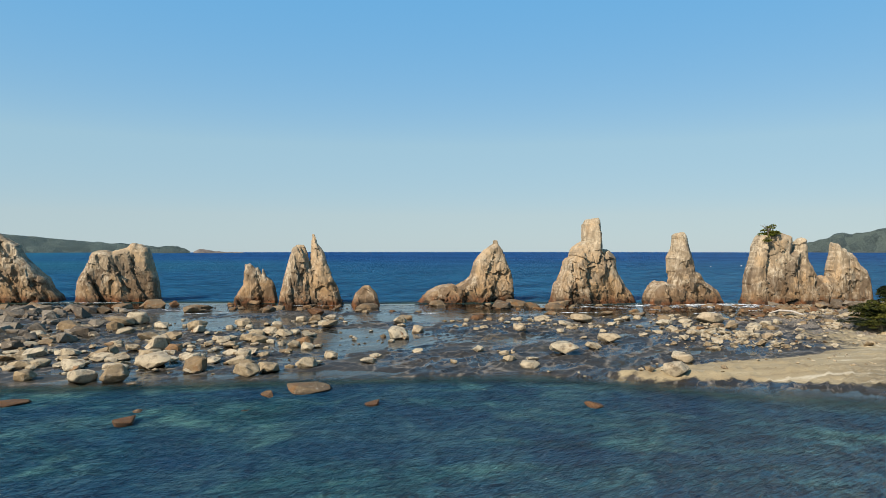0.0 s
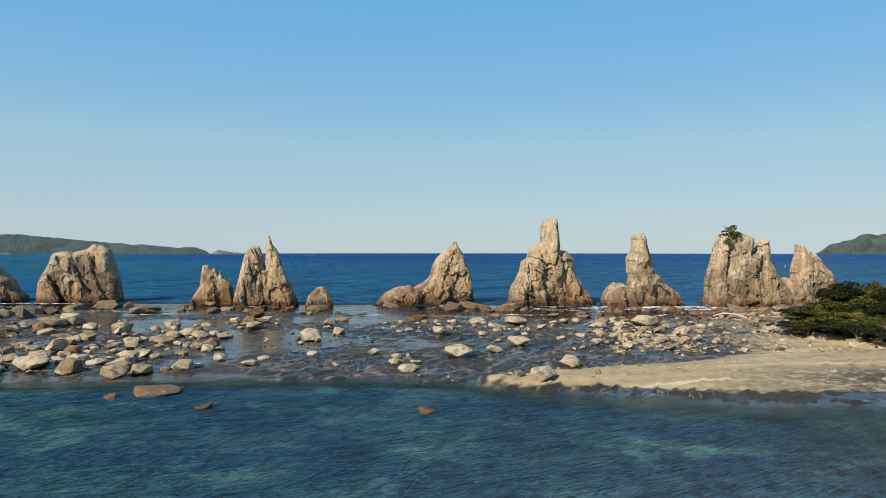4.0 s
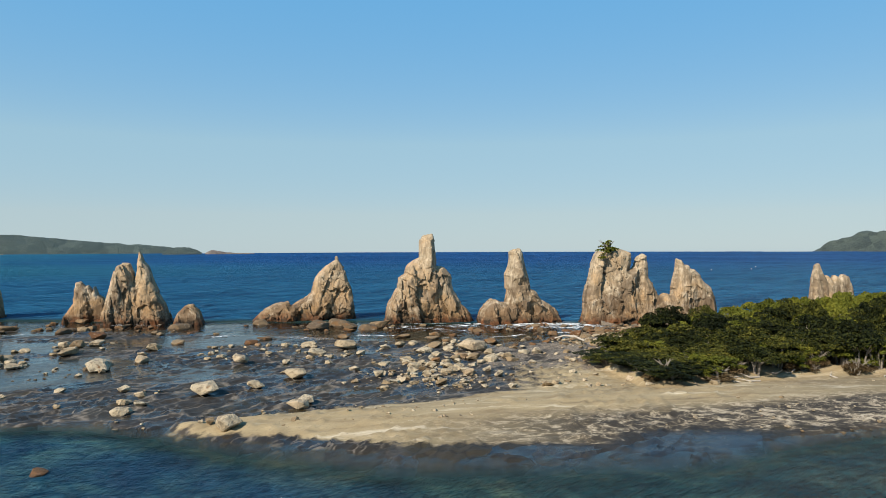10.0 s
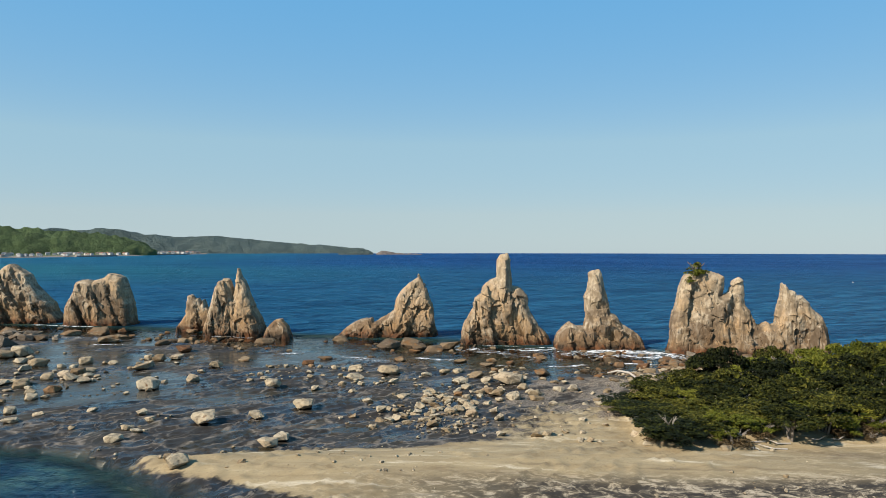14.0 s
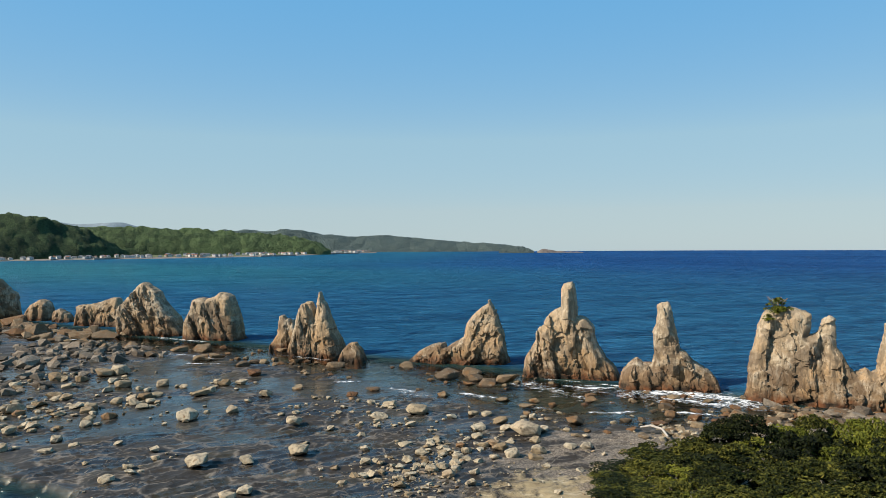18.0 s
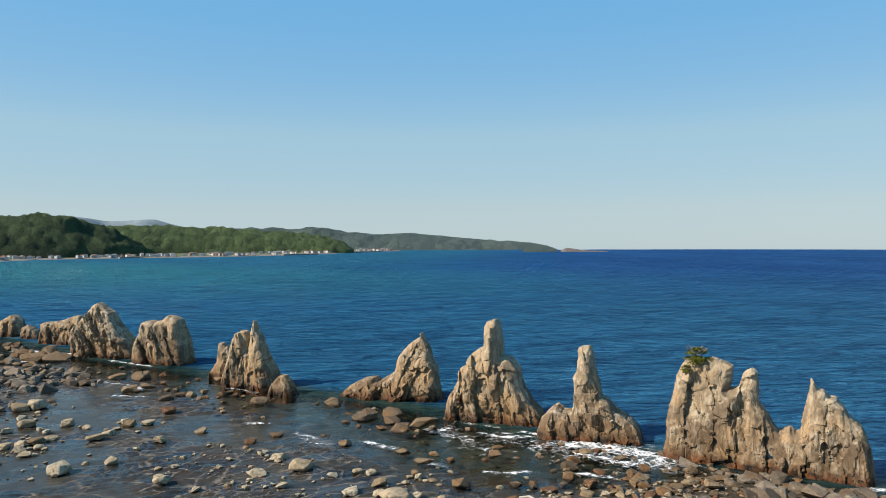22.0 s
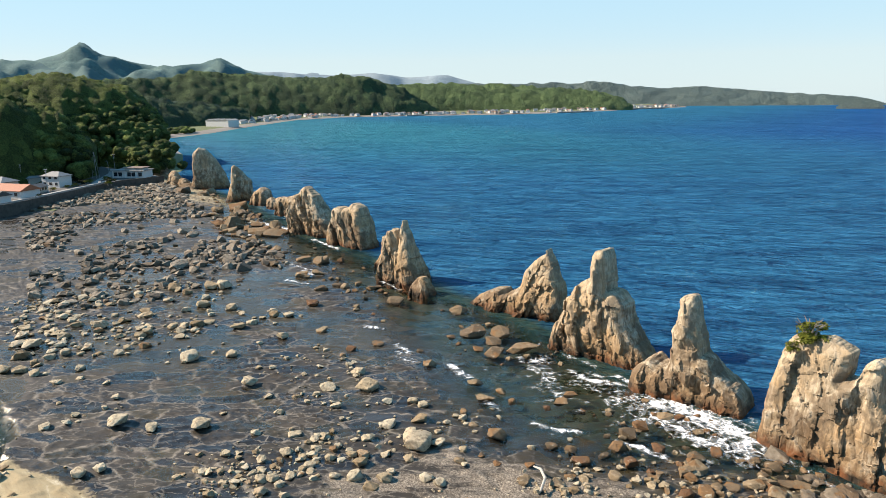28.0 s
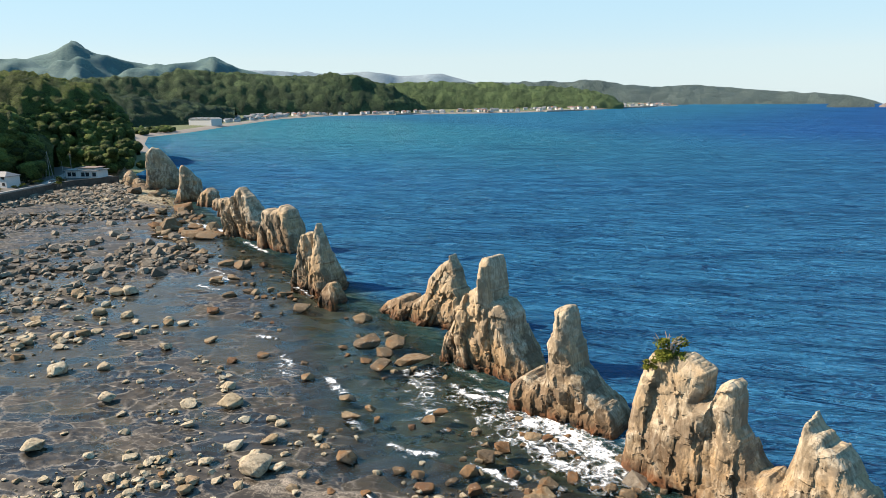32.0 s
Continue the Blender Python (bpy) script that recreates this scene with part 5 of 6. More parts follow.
def limb_mesh(seed, height, spread):
    rng = random.Random(seed)
    bm = bmesh.new()
    for k in range(5):
        a = rng.uniform(0, 6.28)
        s = spread * rng.uniform(0.4, 1.0)
        mid = (0.35 * s * math.cos(a) + rng.uniform(-0.2, 0.2), 0.35 * s * math.sin(a), height * 0.5)
        end = (s * math.cos(a), s * math.sin(a), height * rng.uniform(0.6, 0.8))
        tube(bm, [(0.08 * math.cos(a), 0.08 * math.sin(a), -0.6), mid, end], [0.12, 0.085, 0.03], 5)
        for _ in range(2):
            b2 = a + rng.uniform(-1.1, 1.1)
            tube(bm, [mid, (mid[0] + 0.5 * s * math.cos(b2), mid[1] + 0.5 * s * math.sin(b2), height * rng.uniform(0.6, 0.8))], [0.06, 0.02], 4)
    me = bpy.data.meshes.new("trunk")
    bm.to_mesh(me)
    bm.free()
    me.materials.append(M_BARK)
    return me


tree_rng = random.Random(31)
CROWNS = [crown_mesh(500 + k, 3000, 2.5, 3.0, M_LEAF, 0.15, 26 + 2 * k) for k in range(6)]
CROWNS_Y = [crown_mesh(520 + k, 2500, 2.3, 2.6, M_LEAFY, 0.14, 24) for k in range(2)]
CROWNS_T = [crown_mesh(560 + k, 2400, 2.3, 3.2, M_LEAF, 0.15, 22, 0.72) for k in range(3)]
CROWNS_D = [crown_mesh(570 + k, 800, 1.6, 1.2, M_DRYLEAF, 0.15, 10, 0.2) for k in range(2)]
CROWN_R = crown_mesh(590, 1500, 1.8, 2.1, M_LEAFY, 0.17, 18, 0.12)
BRANCHES = [limb_mesh(540 + k, 2.7, 1.7) for k in range(4)]


def shrub(x, y, z, s, tall, crowns, label):
    t = thing("shrub", pose(x, y, z, 0, 0, tree_rng.uniform(0, 360)) @ Matrix.Diagonal((s, s, s * tall, 1)), label, "shrub", "evergreen shrubs on the island")
    part("trunk", BRANCHES[tree_rng.randrange(4)], M_BARK, t)
    part("crown", crowns[tree_rng.randrange(len(crowns))], M_LEAF, t)
    return t


for gx_ in np.arange(48, 128, 3.0):
    for gy_ in np.arange(72, 130, 3.0):
        x, y = gx_ + tree_rng.uniform(-1.1, 1.1), gy_ + tree_rng.uniform(-1.1, 1.1)
        m = float(island_mask(np.array([x]), np.array([y]))[0])
        if m < 0.42:
            continue
        front_y = float(np.interp(x, [46, 48.5, 50, 52, 57, 61, 67, 72, 81, 86, 93, 130], [92, 86, 76, 73.5, 76.5, 77.5, 81.5, 81.5, 79.5, 78, 79, 91]))
        hgt = 0.78 + 0.95 * float(smooth(0, 24, y - front_y)) + 0.16 * clump(x, y, 0.11, 4.5) + tree_rng.uniform(-0.07, 0.07)
        hgt *= float(np.interp(x, [47, 55, 64, 78], [0.5, 0.70, 1.08, 1.55]))
        s = tree_rng.uniform(1.12, 1.36)
        yellow = tree_rng.random() < 0.12 + 0.8 * float(smooth(56, 72, x)) * float(smooth(91, 102, y)) or (m < 0.75 and tree_rng.random() < 0.14)
        front = m < 0.97 and y < 100 and not yellow and x > 55
        shrub(x, y, ground_at(x, y) - 0.1, s, (hgt + 0.25 * front) / s * 1.05, CROWNS_Y if yellow else CROWNS_T if front else CROWNS,
              "low wind-clipped evergreen shrub on the sandy island" if not yellow else "yellow-green shrub at the edge of the island")

for k in range(46):
    x = tree_rng.uniform(50, 112)
    y = float(np.interp(x, [46, 48.5, 50, 52, 57, 61, 67, 72, 81, 86, 93, 130], [92, 86, 76, 73.5, 76.5, 77.5, 81.5, 81.5, 79.5, 78, 79, 91])) + tree_rng.uniform(-1.6, 2.4)
    s = tree_rng.uniform(0.4, 0.95)
    green = tree_rng.random() < 0.45
    shrub(x, y, ground_at(x, y) - 0.05, s, tree_rng.uniform(0.7, 1.2), CROWNS_Y if green else CROWNS_D, "low green scrub at the sand's edge" if green else "dry brown scrub at the sand's edge")

# shrub on the long rock wall, grass tuft on the tilted stack
top_shrub = thing("shrub", pose(57.6, 139.4, 14.0) @ Matrix.Diagonal((1.25, 1.25, 1.3, 1)), "round green shrub growing on top of a sea stack", "shrub")
part("trunk", BRANCHES[0], M_BARK, top_shrub)
part("crown", CROWN_R, M_LEAFY, top_shrub)
low_shrub = thing("shrub", pose(56.4, 137.8, 12.9) @ Matrix.Diagonal((0.55, 0.55, 0.6, 1)), "small bright green shrub on a rock ledge", "shrub")
part("trunk", BRANCHES[1], M_BARK, low_shrub)
part("crown", CROWN_R, M_LEAFY, low_shrub)
tuft = thing("grass_tuft", pose(-107.4, 139.4, 12.9) @ Matrix.Diagonal((0.55, 0.55, 0.4, 1)), "dry grass and scrub on a rock tip", "plant")
part("crown", CROWNS_Y[1], M_LEAFY, tuft)

# driftwood along the foot of the shrubs
wood_rng = random.Random(5)
for k in range(16):
    x = wood_rng.uniform(54, 92)
    y = float(np.interp(x, [46, 48.5, 50, 52, 57, 61, 67, 72, 81, 86, 93], [92, 86, 76, 73.5, 76.5, 77.5, 81.5, 81.5, 79.5, 78, 79])) - wood_rng.uniform(0.3, 2.2)
    bm = bmesh.new()
    ln = wood_rng.uniform(0.8, 2.6)
    tube(bm, [(-ln / 2, 0, 0.08), (0, wood_rng.uniform(-0.3, 0.3), 0.14), (ln / 2, wood_rng.uniform(-0.4, 0.4), 0.2 + 0.5 * wood_rng.random())], [0.09, 0.075, 0.03], 6)
    me = bpy.data.meshes.new("driftwood")
    bm.to_mesh(me)
    bm.free()
    me.materials.append(M_DRIFT)
    ob = new("driftwood", me)
    ob.matrix_world = pose(x, y, ground_at(x, y), 0, 0, wood_rng.uniform(0, 360))
    tagged(ob, "bleached driftwood branch on the sand", "driftwood", "driftwood on the beach")
bm = bmesh.new()
tube(bm, [(-2.6, 0, 0.3), (-1.2, 0.5, 0.75), (0.6, 0.6, 0.7), (2.4, -0.3, 0.25)], [0.10, 0.16, 0.17, 0.12], 7)
me = bpy.data.meshes.new("driftwood")
bm.to_mesh(me)
bm.free()
me.materials.append(M_DRIFT)
log = new("driftwood", me)
log.matrix_world = pose(46.5, 108.2, ground_at(46.5, 108.2) + 0.5, 0, 0, -28)
tagged(log, "long bleached log lying across the boulders", "driftwood", "driftwood on the beach")
white_rock = new("boulder", boulder_mesh(77, M_WHITE, 1.1))
white_rock.matrix_world = pose(79.5, 76.2, ground_at(79.5, 76.2), 0, 0, 40) @ Matrix.Diagonal((1.5, 1.2, 1.4, 1))
tagged(white_rock, "bright white block lying on the sand", "boulder")


# ---------------------------------------------------------------- foam
# lines along which the sea breaks: points, half width, strength
SURF = [
    ([(39, 135.5), (44, 137.5), (48, 137), (53, 137)], 4.6, 0.74),
    ([(41, 131.5), (48, 132.5), (54, 134)], 4.0, 0.70),
    ([(29.5, 137.4), (34, 138), (39, 138.5)], 1.0, 0.70),
    ([(10.8, 118.4), (14, 118.6), (18, 118.2)], 1.2, 0.78),
    ([(24.5, 132.8), (28, 133.6), (31.5, 134.9)], 0.9, 0.82),
    ([(35.4, 117.1), (38, 118.6), (40, 119.8)], 0.9, 0.78),
    ([(43.8, 123), (47, 124.2), (50.2, 124.8)], 0.8, 0.78),
    ([(25.5, 115.9), (28.3, 116.3)], 0.8, 0.70),
    ([(14, 129.8), (17, 129.6), (19.6, 129.5)], 1.8, 0.51),
    ([(-13.4, 115.8), (-10.4, 118)], 1.0, 0.70),
    ([(-1.8, 115.8), (2, 115), (6.2, 113.6)], 1.4, 0.59),
    ([(-136, 130.6), (-126, 134), (-117, 136.5)], 2.5, 0.90),
    ([(-121, 117), (-114, 124)], 1.8, 0.74),
    ([(-96, 136.5), (-88, 137.2), (-79, 137.5)], 1.4, 0.74),
    ([(-70, 121), (-62, 122), (-55, 120.5)], 1.4, 0.66),
    ([(-55.2, 114.8), (-49, 116.7)], 0.9, 0.66),
    ([(52, 136.3), (58, 135.6), (64, 135.4), (71, 135.8)], 0.9, 0.61),
    ([(12, 137.4), (19, 137), (25, 137.2)], 0.9, 0.59),
    ([(79, 139), (84, 141), (90, 141)], 1.8, 0.74),
    ([(-45, 132), (-38, 132.6), (-31, 132)], 0.9, 0.61),
    ([(18, 132), (24, 128), (31, 125)], 2.2, 0.60),
    ([(28, 133), (38, 133), (50, 132)], 4.5, 0.52),
    ([(20, 124), (32, 127), (44, 129), (52, 129)], 7.0, 0.25),
]
fx, fy = np.meshgrid(np.arange(-146, 94, 0.6), np.arange(108, 145, 0.6))
fp = flat3(fx, fy)
bend = np.stack([fbm(fp * 0.25, 3, 91), fbm(fp * 0.25, 3, 92)], 1) * 1.4
thick = np.zeros(len(fp))
for line, half_w, strength in SURF:
    for (x0, y0), (x1, y1) in zip(line, line[1:]):
        ax, ay = fp[:, 0] + bend[:, 0] - x0, fp[:, 1] + bend[:, 1] - y0
        ux, uy = x1 - x0, y1 - y0
        t = np.clip((ax * ux + ay * uy) / (ux * ux + uy * uy), 0, 1)
        gap = np.hypot(ax - t * ux, ay - t * uy) / half_w
        thick = np.maximum(thick, strength * np.exp(-(gap**2)))
ff = grid_faces(*fx.shape)
ff = ff[(thick[ff].max(1) > 0.06)]
used, back_id = np.unique(ff, return_inverse=True)
foam_mesh = mesh_from("surf_foam", np.stack([fp[used, 0], fp[used, 1], 0.05 + 0.12 * np.clip(thick[used], 0, 1)], 1), back_id.reshape(-1, 4), M_FOAM, True)
fa = foam_mesh.attributes.new("thick", "FLOAT", "POINT")
fa.data.foreach_set("value", thick[used])
tagged(new("surf_foam", foam_mesh), "white lacy surf between the rocks and stacks", "foam", kind="stuff")


# ---------------------------------------------------------------- hills round the bay
def ridge(name, crest, front, back, mat, label, step=7.0, bump_h=5.0, cell=0.05, kind="structure", base=-1.0):
    """A wooded ridge below a line of crest points; front and back: how far its feet lie."""
    c = np.array(crest, float)
    ln = np.concatenate([[0], np.cumsum(np.hypot(*np.diff(c[:, :2], axis=0).T))])
    u = np.arange(0, ln[-1], step)
    cx, cy, ch = (np.interp(u, ln, c[:, k]) for k in range(3))
    ch = ch + bump_h * 0.6 * fbm(np.stack([u * 0.012, 0 * u, 0 * u + c[0, 0]], 1), 4, 101)
    to_eye = np.stack([40 - cx, 60 - cy], 1)
    to_eye /= np.linalg.norm(to_eye, axis=1)[:, None]
    v = np.concatenate([np.linspace(1, 0, max(8, int(front / step))), -np.linspace(0.12, 1, 8)])
    off = np.where(v > 0, v * front, v * back)
    wig = 0.25 * front * fbm(np.stack([u * 0.006, 0 * u, 0 * u + 3.3], 1), 3, 103)
    slim = np.clip(ch / ch.max(), 0.05, 1)[:, None] ** 0.7
    X = cx[:, None] + to_eye[:, :1] * (off[None] + (v > 0) * v * wig[:, None]) * slim
    Y = cy[:, None] + to_eye[:, 1:] * (off[None] + (v > 0) * v * wig[:, None]) * slim
    prof = np.cos(np.abs(v) ** 0.85 * math.pi / 2) ** 0.8
    spur = 1 + 0.35 * fbm(flat3(X, Y) * 0.008, 3, 105).reshape(X.shape) * (np.abs(v) * (1 - np.abs(v)) * 4)[None]
    Z = base + (ch - base)[:, None] * prof[None] * spur
    d1, _, cv = worley(flat3(X, Y) * cell + 0.5, 107)
    canopy = (bump_h * (1.0 - 1.3 * d1) * (0.5 + 0.7 * cv)).reshape(X.shape) * np.clip(prof * 4, 0, 1)[None]
    Z = Z + canopy
    me = mesh_from(name, np.stack([X.ravel(), Y.ravel(), Z.ravel()], 1), grid_faces(len(u), len(v)), mat, True)
    return tagged(new(name, me), label, "hill", kind=kind)


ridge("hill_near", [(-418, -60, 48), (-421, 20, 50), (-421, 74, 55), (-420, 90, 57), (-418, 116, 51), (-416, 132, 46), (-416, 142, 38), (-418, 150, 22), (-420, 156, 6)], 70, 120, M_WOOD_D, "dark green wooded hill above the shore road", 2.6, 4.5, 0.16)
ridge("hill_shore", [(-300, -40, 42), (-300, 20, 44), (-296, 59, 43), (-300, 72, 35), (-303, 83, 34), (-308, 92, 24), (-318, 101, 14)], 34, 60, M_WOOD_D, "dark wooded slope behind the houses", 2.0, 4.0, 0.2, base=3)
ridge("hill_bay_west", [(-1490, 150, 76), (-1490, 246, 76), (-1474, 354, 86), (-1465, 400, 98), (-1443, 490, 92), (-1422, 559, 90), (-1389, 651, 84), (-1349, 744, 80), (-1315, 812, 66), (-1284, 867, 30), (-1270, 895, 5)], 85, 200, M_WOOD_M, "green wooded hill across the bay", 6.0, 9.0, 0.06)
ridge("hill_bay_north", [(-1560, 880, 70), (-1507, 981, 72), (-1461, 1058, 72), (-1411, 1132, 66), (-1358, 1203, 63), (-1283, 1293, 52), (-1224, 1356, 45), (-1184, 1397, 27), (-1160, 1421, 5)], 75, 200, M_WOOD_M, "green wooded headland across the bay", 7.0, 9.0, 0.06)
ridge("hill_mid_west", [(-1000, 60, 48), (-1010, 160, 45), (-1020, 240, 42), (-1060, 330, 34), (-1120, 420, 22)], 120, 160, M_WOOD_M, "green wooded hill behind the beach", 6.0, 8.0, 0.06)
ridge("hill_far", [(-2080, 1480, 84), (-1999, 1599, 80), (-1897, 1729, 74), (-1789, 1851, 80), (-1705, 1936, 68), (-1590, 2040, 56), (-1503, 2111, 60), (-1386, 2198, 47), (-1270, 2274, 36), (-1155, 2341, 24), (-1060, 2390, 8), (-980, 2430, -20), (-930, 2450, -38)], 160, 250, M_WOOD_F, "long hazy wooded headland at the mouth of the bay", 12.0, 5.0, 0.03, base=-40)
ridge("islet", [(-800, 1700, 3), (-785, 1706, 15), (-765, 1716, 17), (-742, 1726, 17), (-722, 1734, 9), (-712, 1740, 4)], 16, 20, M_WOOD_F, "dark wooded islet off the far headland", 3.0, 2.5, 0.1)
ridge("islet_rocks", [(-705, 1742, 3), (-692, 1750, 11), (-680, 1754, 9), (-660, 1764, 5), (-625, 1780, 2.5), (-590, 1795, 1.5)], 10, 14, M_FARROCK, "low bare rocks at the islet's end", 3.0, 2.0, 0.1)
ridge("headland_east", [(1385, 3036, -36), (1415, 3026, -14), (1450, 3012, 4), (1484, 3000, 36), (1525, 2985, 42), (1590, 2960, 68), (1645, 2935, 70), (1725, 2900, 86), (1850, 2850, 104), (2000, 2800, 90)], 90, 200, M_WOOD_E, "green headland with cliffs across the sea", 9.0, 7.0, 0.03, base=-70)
ridge("mountain", [(-3830, -500, 190), (-3805, -200, 215), (-3801, 40, 229), (-3799, 177, 231), (-3795, 275, 258), (-3788, 384, 303), (-3779, 471, 255), (-3764, 595, 221), (-3735, 777, 199), (-3707, 913, 208), (-3682, 1020, 247), (-3659, 1105, 202), (-3636, 1187, 180), (-3600, 1400, 120)], 700, 400, M_MOUNT, "hazy blue-green mountain with a pointed summit", 22.0, 8.0, 0.01, base=-70)
ridge("mountain_back", [(-4380, 1200, 205), (-4316, 1356, 202), (-4253, 1554, 194), (-4124, 1886, 176), (-4033, 2085, 190), (-3931, 2280, 158), (-3800, 2504, 172), (-3720, 2628, 128), (-3640, 2760, 90)], 300, 200, M_BLUE, "hazy, faint blue mountain range on the skyline", 40.0, 6.0, 0.005, base=-90)

# coastal plain round the bay
coast = [(-285, 124), (-345, 148), (-470, 172), (-600, 186), (-719, 208), (-790, 268), (-960, 372), (-1180, 520), (-1265, 650), (-1215, 800), (-1130, 960), (-1100, 1136), (-1150, 1330), (-1190, 1470), (-1230, 1600), (-1240, 1720)]
cc = np.array(coast, float)
vsn, n_c = [], len(cc)
inland = [(-300, -400), (-500, -400), (-700, -380), (-900, -300), (-1100, -200), (-1300, 0), (-1500, 100), (-1700, 300), (-1800, 500), (-1800, 700), (-1800, 900), (-1800, 1100), (-1800, 1300), (-1800, 1500), (-1800, 1800), (-1700, 2000)]
for (a, b), (c, d) in zip(coast, inland):
    for f, h in ((-0.004, -0.5), (0.0, 0.35), (0.035, 2.6), (0.3, 4.0), (1.0, 4.5)):
        vsn.append((a + (c - a) * f, b + (d - b) * f, h))
plain_mesh = mesh_from("coastal_plain", vsn, grid_faces(n_c, 5), M_GRASS, True)
plain_mesh.materials.append(M_BEACH)
for poly in plain_mesh.polygons:
    if max(vsn[k][2] for k in poly.vertices) < 3 and min(vsn[k][0] for k in poly.vertices) < -560:
        poly.material_index = 1
tagged(new("coastal_plain", plain_mesh), "flat grassy coastal land with a grey sand beach", "land", kind="structure")


def woodland(name, count, where, lo, hi, seed, label, mat):
    """Many tree crowns of uneven outline, joined."""
    rng = np.random.default_rng(seed)
    base = []
    for k in range(5):
        bm = bmesh.new()
        bmesh.ops.create_icosphere(bm, subdivisions=2, radius=1.0)
        P = np.array([v.co[:] for v in bm.verts])
        F = np.array([[v.index for v in f.verts] for f in bm.faces])
        bm.free()
        d1, _, cv = worley(P * 2.1 + k * 9.0, 111)
        P = P * (1 + 0.55 * (0.45 - d1) + 0.3 * fbm(P * 4 + k, 3, 113))[:, None]
        P[:, 2] *= 0.85
        base.append((P, F))
    vs, fs, n = [], [], 0
    for x, y, z in where(rng, count):
        P, F = base[rng.integers(5)]
        s = rng.uniform(lo, hi)
        t = rng.uniform(0, 6.28)
        R = np.array([[math.cos(t), -math.sin(t), 0], [math.sin(t), math.cos(t), 0], [0, 0, 1]])
        vs.append((P * s * np.array([1, 1, rng.uniform(0.8, 1.2)])) @ R.T + np.array([x, y, z]))
        fs.append(F + n)
        n += len(P)
    tagged(new(name, mesh_from(name, np.vstack(vs), np.vstack(fs), mat, True)), label, "trees", kind="stuff")


def slope_points(x0, x1, y0, y1, top, foot):
    def points(rng, count):
        for _ in range(count):
            f = rng.random()
            y = rng.uniform(y0, y1)
            x = x0 + (x1 - x0) * f
            yield x, y, foot + (top(y) - foot) * math.cos(f**0.85 * math.pi / 2) ** 0.8 + rng.uniform(0.4, 3.4)
    return points


woodland("woodland_near", 900, slope_points(-306, -272, -40, 92, lambda y: float(np.interp(y, [-40, 20, 59, 72, 83, 92, 101], [42, 44, 43, 35, 33, 22, 12])), 5), 1.7, 3.6, 41, "dense evergreen trees on the slope behind the houses", M_WOOD_N)
woodland("woodland_hill", 1700, slope_points(-424, -352, -60, 146, lambda y: float(np.interp(y, [-60, 20, 90, 116, 136, 150, 168], [46, 48, 55, 49, 43, 26, 6])), 8), 2.0, 4.2, 42, "dense evergreen trees covering the hill", M_WOOD_N)
woodland("woodland_knob", 110, lambda rng, count: ((-306 + rng.normal() * 9, 124 + rng.normal() * 6.5, 6 + rng.random() * 10) for _ in range(count)), 1.8, 3.4, 43, "dark trees on a rocky knob behind the white house", M_WOOD_N)
def plain_points(rng, count):
    for _ in range(count):
        x = rng.uniform(-860, -430)
        shore_y = float(np.interp(x, [-790, -719, -600, -470, -345], [268, 208, 186, 172, 148]))
        if fbm(np.array([[x * 0.012, 3.3, 0.5]]), 2, 121)[0] > -0.25:
            yield x, shore_y - 14 - 60 * rng.random() ** 1.4, 4.6


woodland("woodland_plain", 260, plain_points, 2.0, 4.6, 44, "dark trees and scrub on the flat land behind the beach", M_WOOD_N)
sea_stack("dark rocky knob below the trees", (-308, 127), 0, [(-22, -1), (-17, 5), (-9, 8), (10, 7), (17, 4), (22, -1)], [(0, 13), (8, 6)], [(0, 13), (8, 6)], 51, step=0.8, amp=1.4, bed=4.0)
for x, y, h, w in ((-262, 128, 6, 9), (-254, 131, 4.5, 7), (-270, 130, 7, 8)):
    sea_stack("dark low crag at the shore's end", (x, y), 20, [(-w / 2, -1), (-w * 0.42, h * 0.6), (-w * 0.2, h), (w * 0.15, h * 0.95), (w * 0.4, h * 0.6), (w / 2, -1)], [(0, w * 0.5), (h, w * 0.2)], [(0, w * 0.5), (h, w * 0.2)], int(60 + h * 2), step=0.45)


# ---------------------------------------------------------------- shore road and houses
terrace = [(-196, 46), (-205, 58), (-219, 70), (-238.5, 85), (-252, 95), (-262, 104), (-268, 124)]
tv, tf = [], []
for x, y in terrace:
    tv += [(x, y, 0.2), (x, y, 4.5), (x - 120, y - 30, 4.6)]
for k in range(len(terrace) - 1):
    a = 3 * k
    tf.append((a + 1, a + 2, a + 5, a + 4))
t_mesh = mesh_from("terrace", tv, tf, M_ASPH)
tagged(new("terrace", t_mesh), "paved terrace and yard above the seawall", "ground", kind="structure")


def wall_run(name, line, z0, z1, thick, mat, label, step=None):
    """A wall with thickness along a line of plan points."""
    P = [Vector((x, y, 0)) for x, y in line]
    vs, fs = [], []
    for k, p in enumerate(P):
        d = (P[min(k + 1, len(P) - 1)] - P[max(k - 1, 0)]).normalized()
        nrm = Vector((d.y, -d.x, 0)) * thick / 2
        for q in (p + nrm, p - nrm):
            vs += [(q.x, q.y, z0), (q.x, q.y, z1)]
    for k in range(len(P) - 1):
        a, b = 4 * k, 4 * k + 4
        fs += [(a, b, b + 1, a + 1), (a + 2, a + 3, b + 3, b + 2), (a + 1, b + 1, b + 3, a + 3)]
    e = 4 * (len(P) - 1)
    fs += [(0, 1, 3, 2), (e, e + 2, e + 3, e + 1)]
    return tagged(new(name, mesh_from(name, vs, fs, mat)), label, "wall", kind="structure")


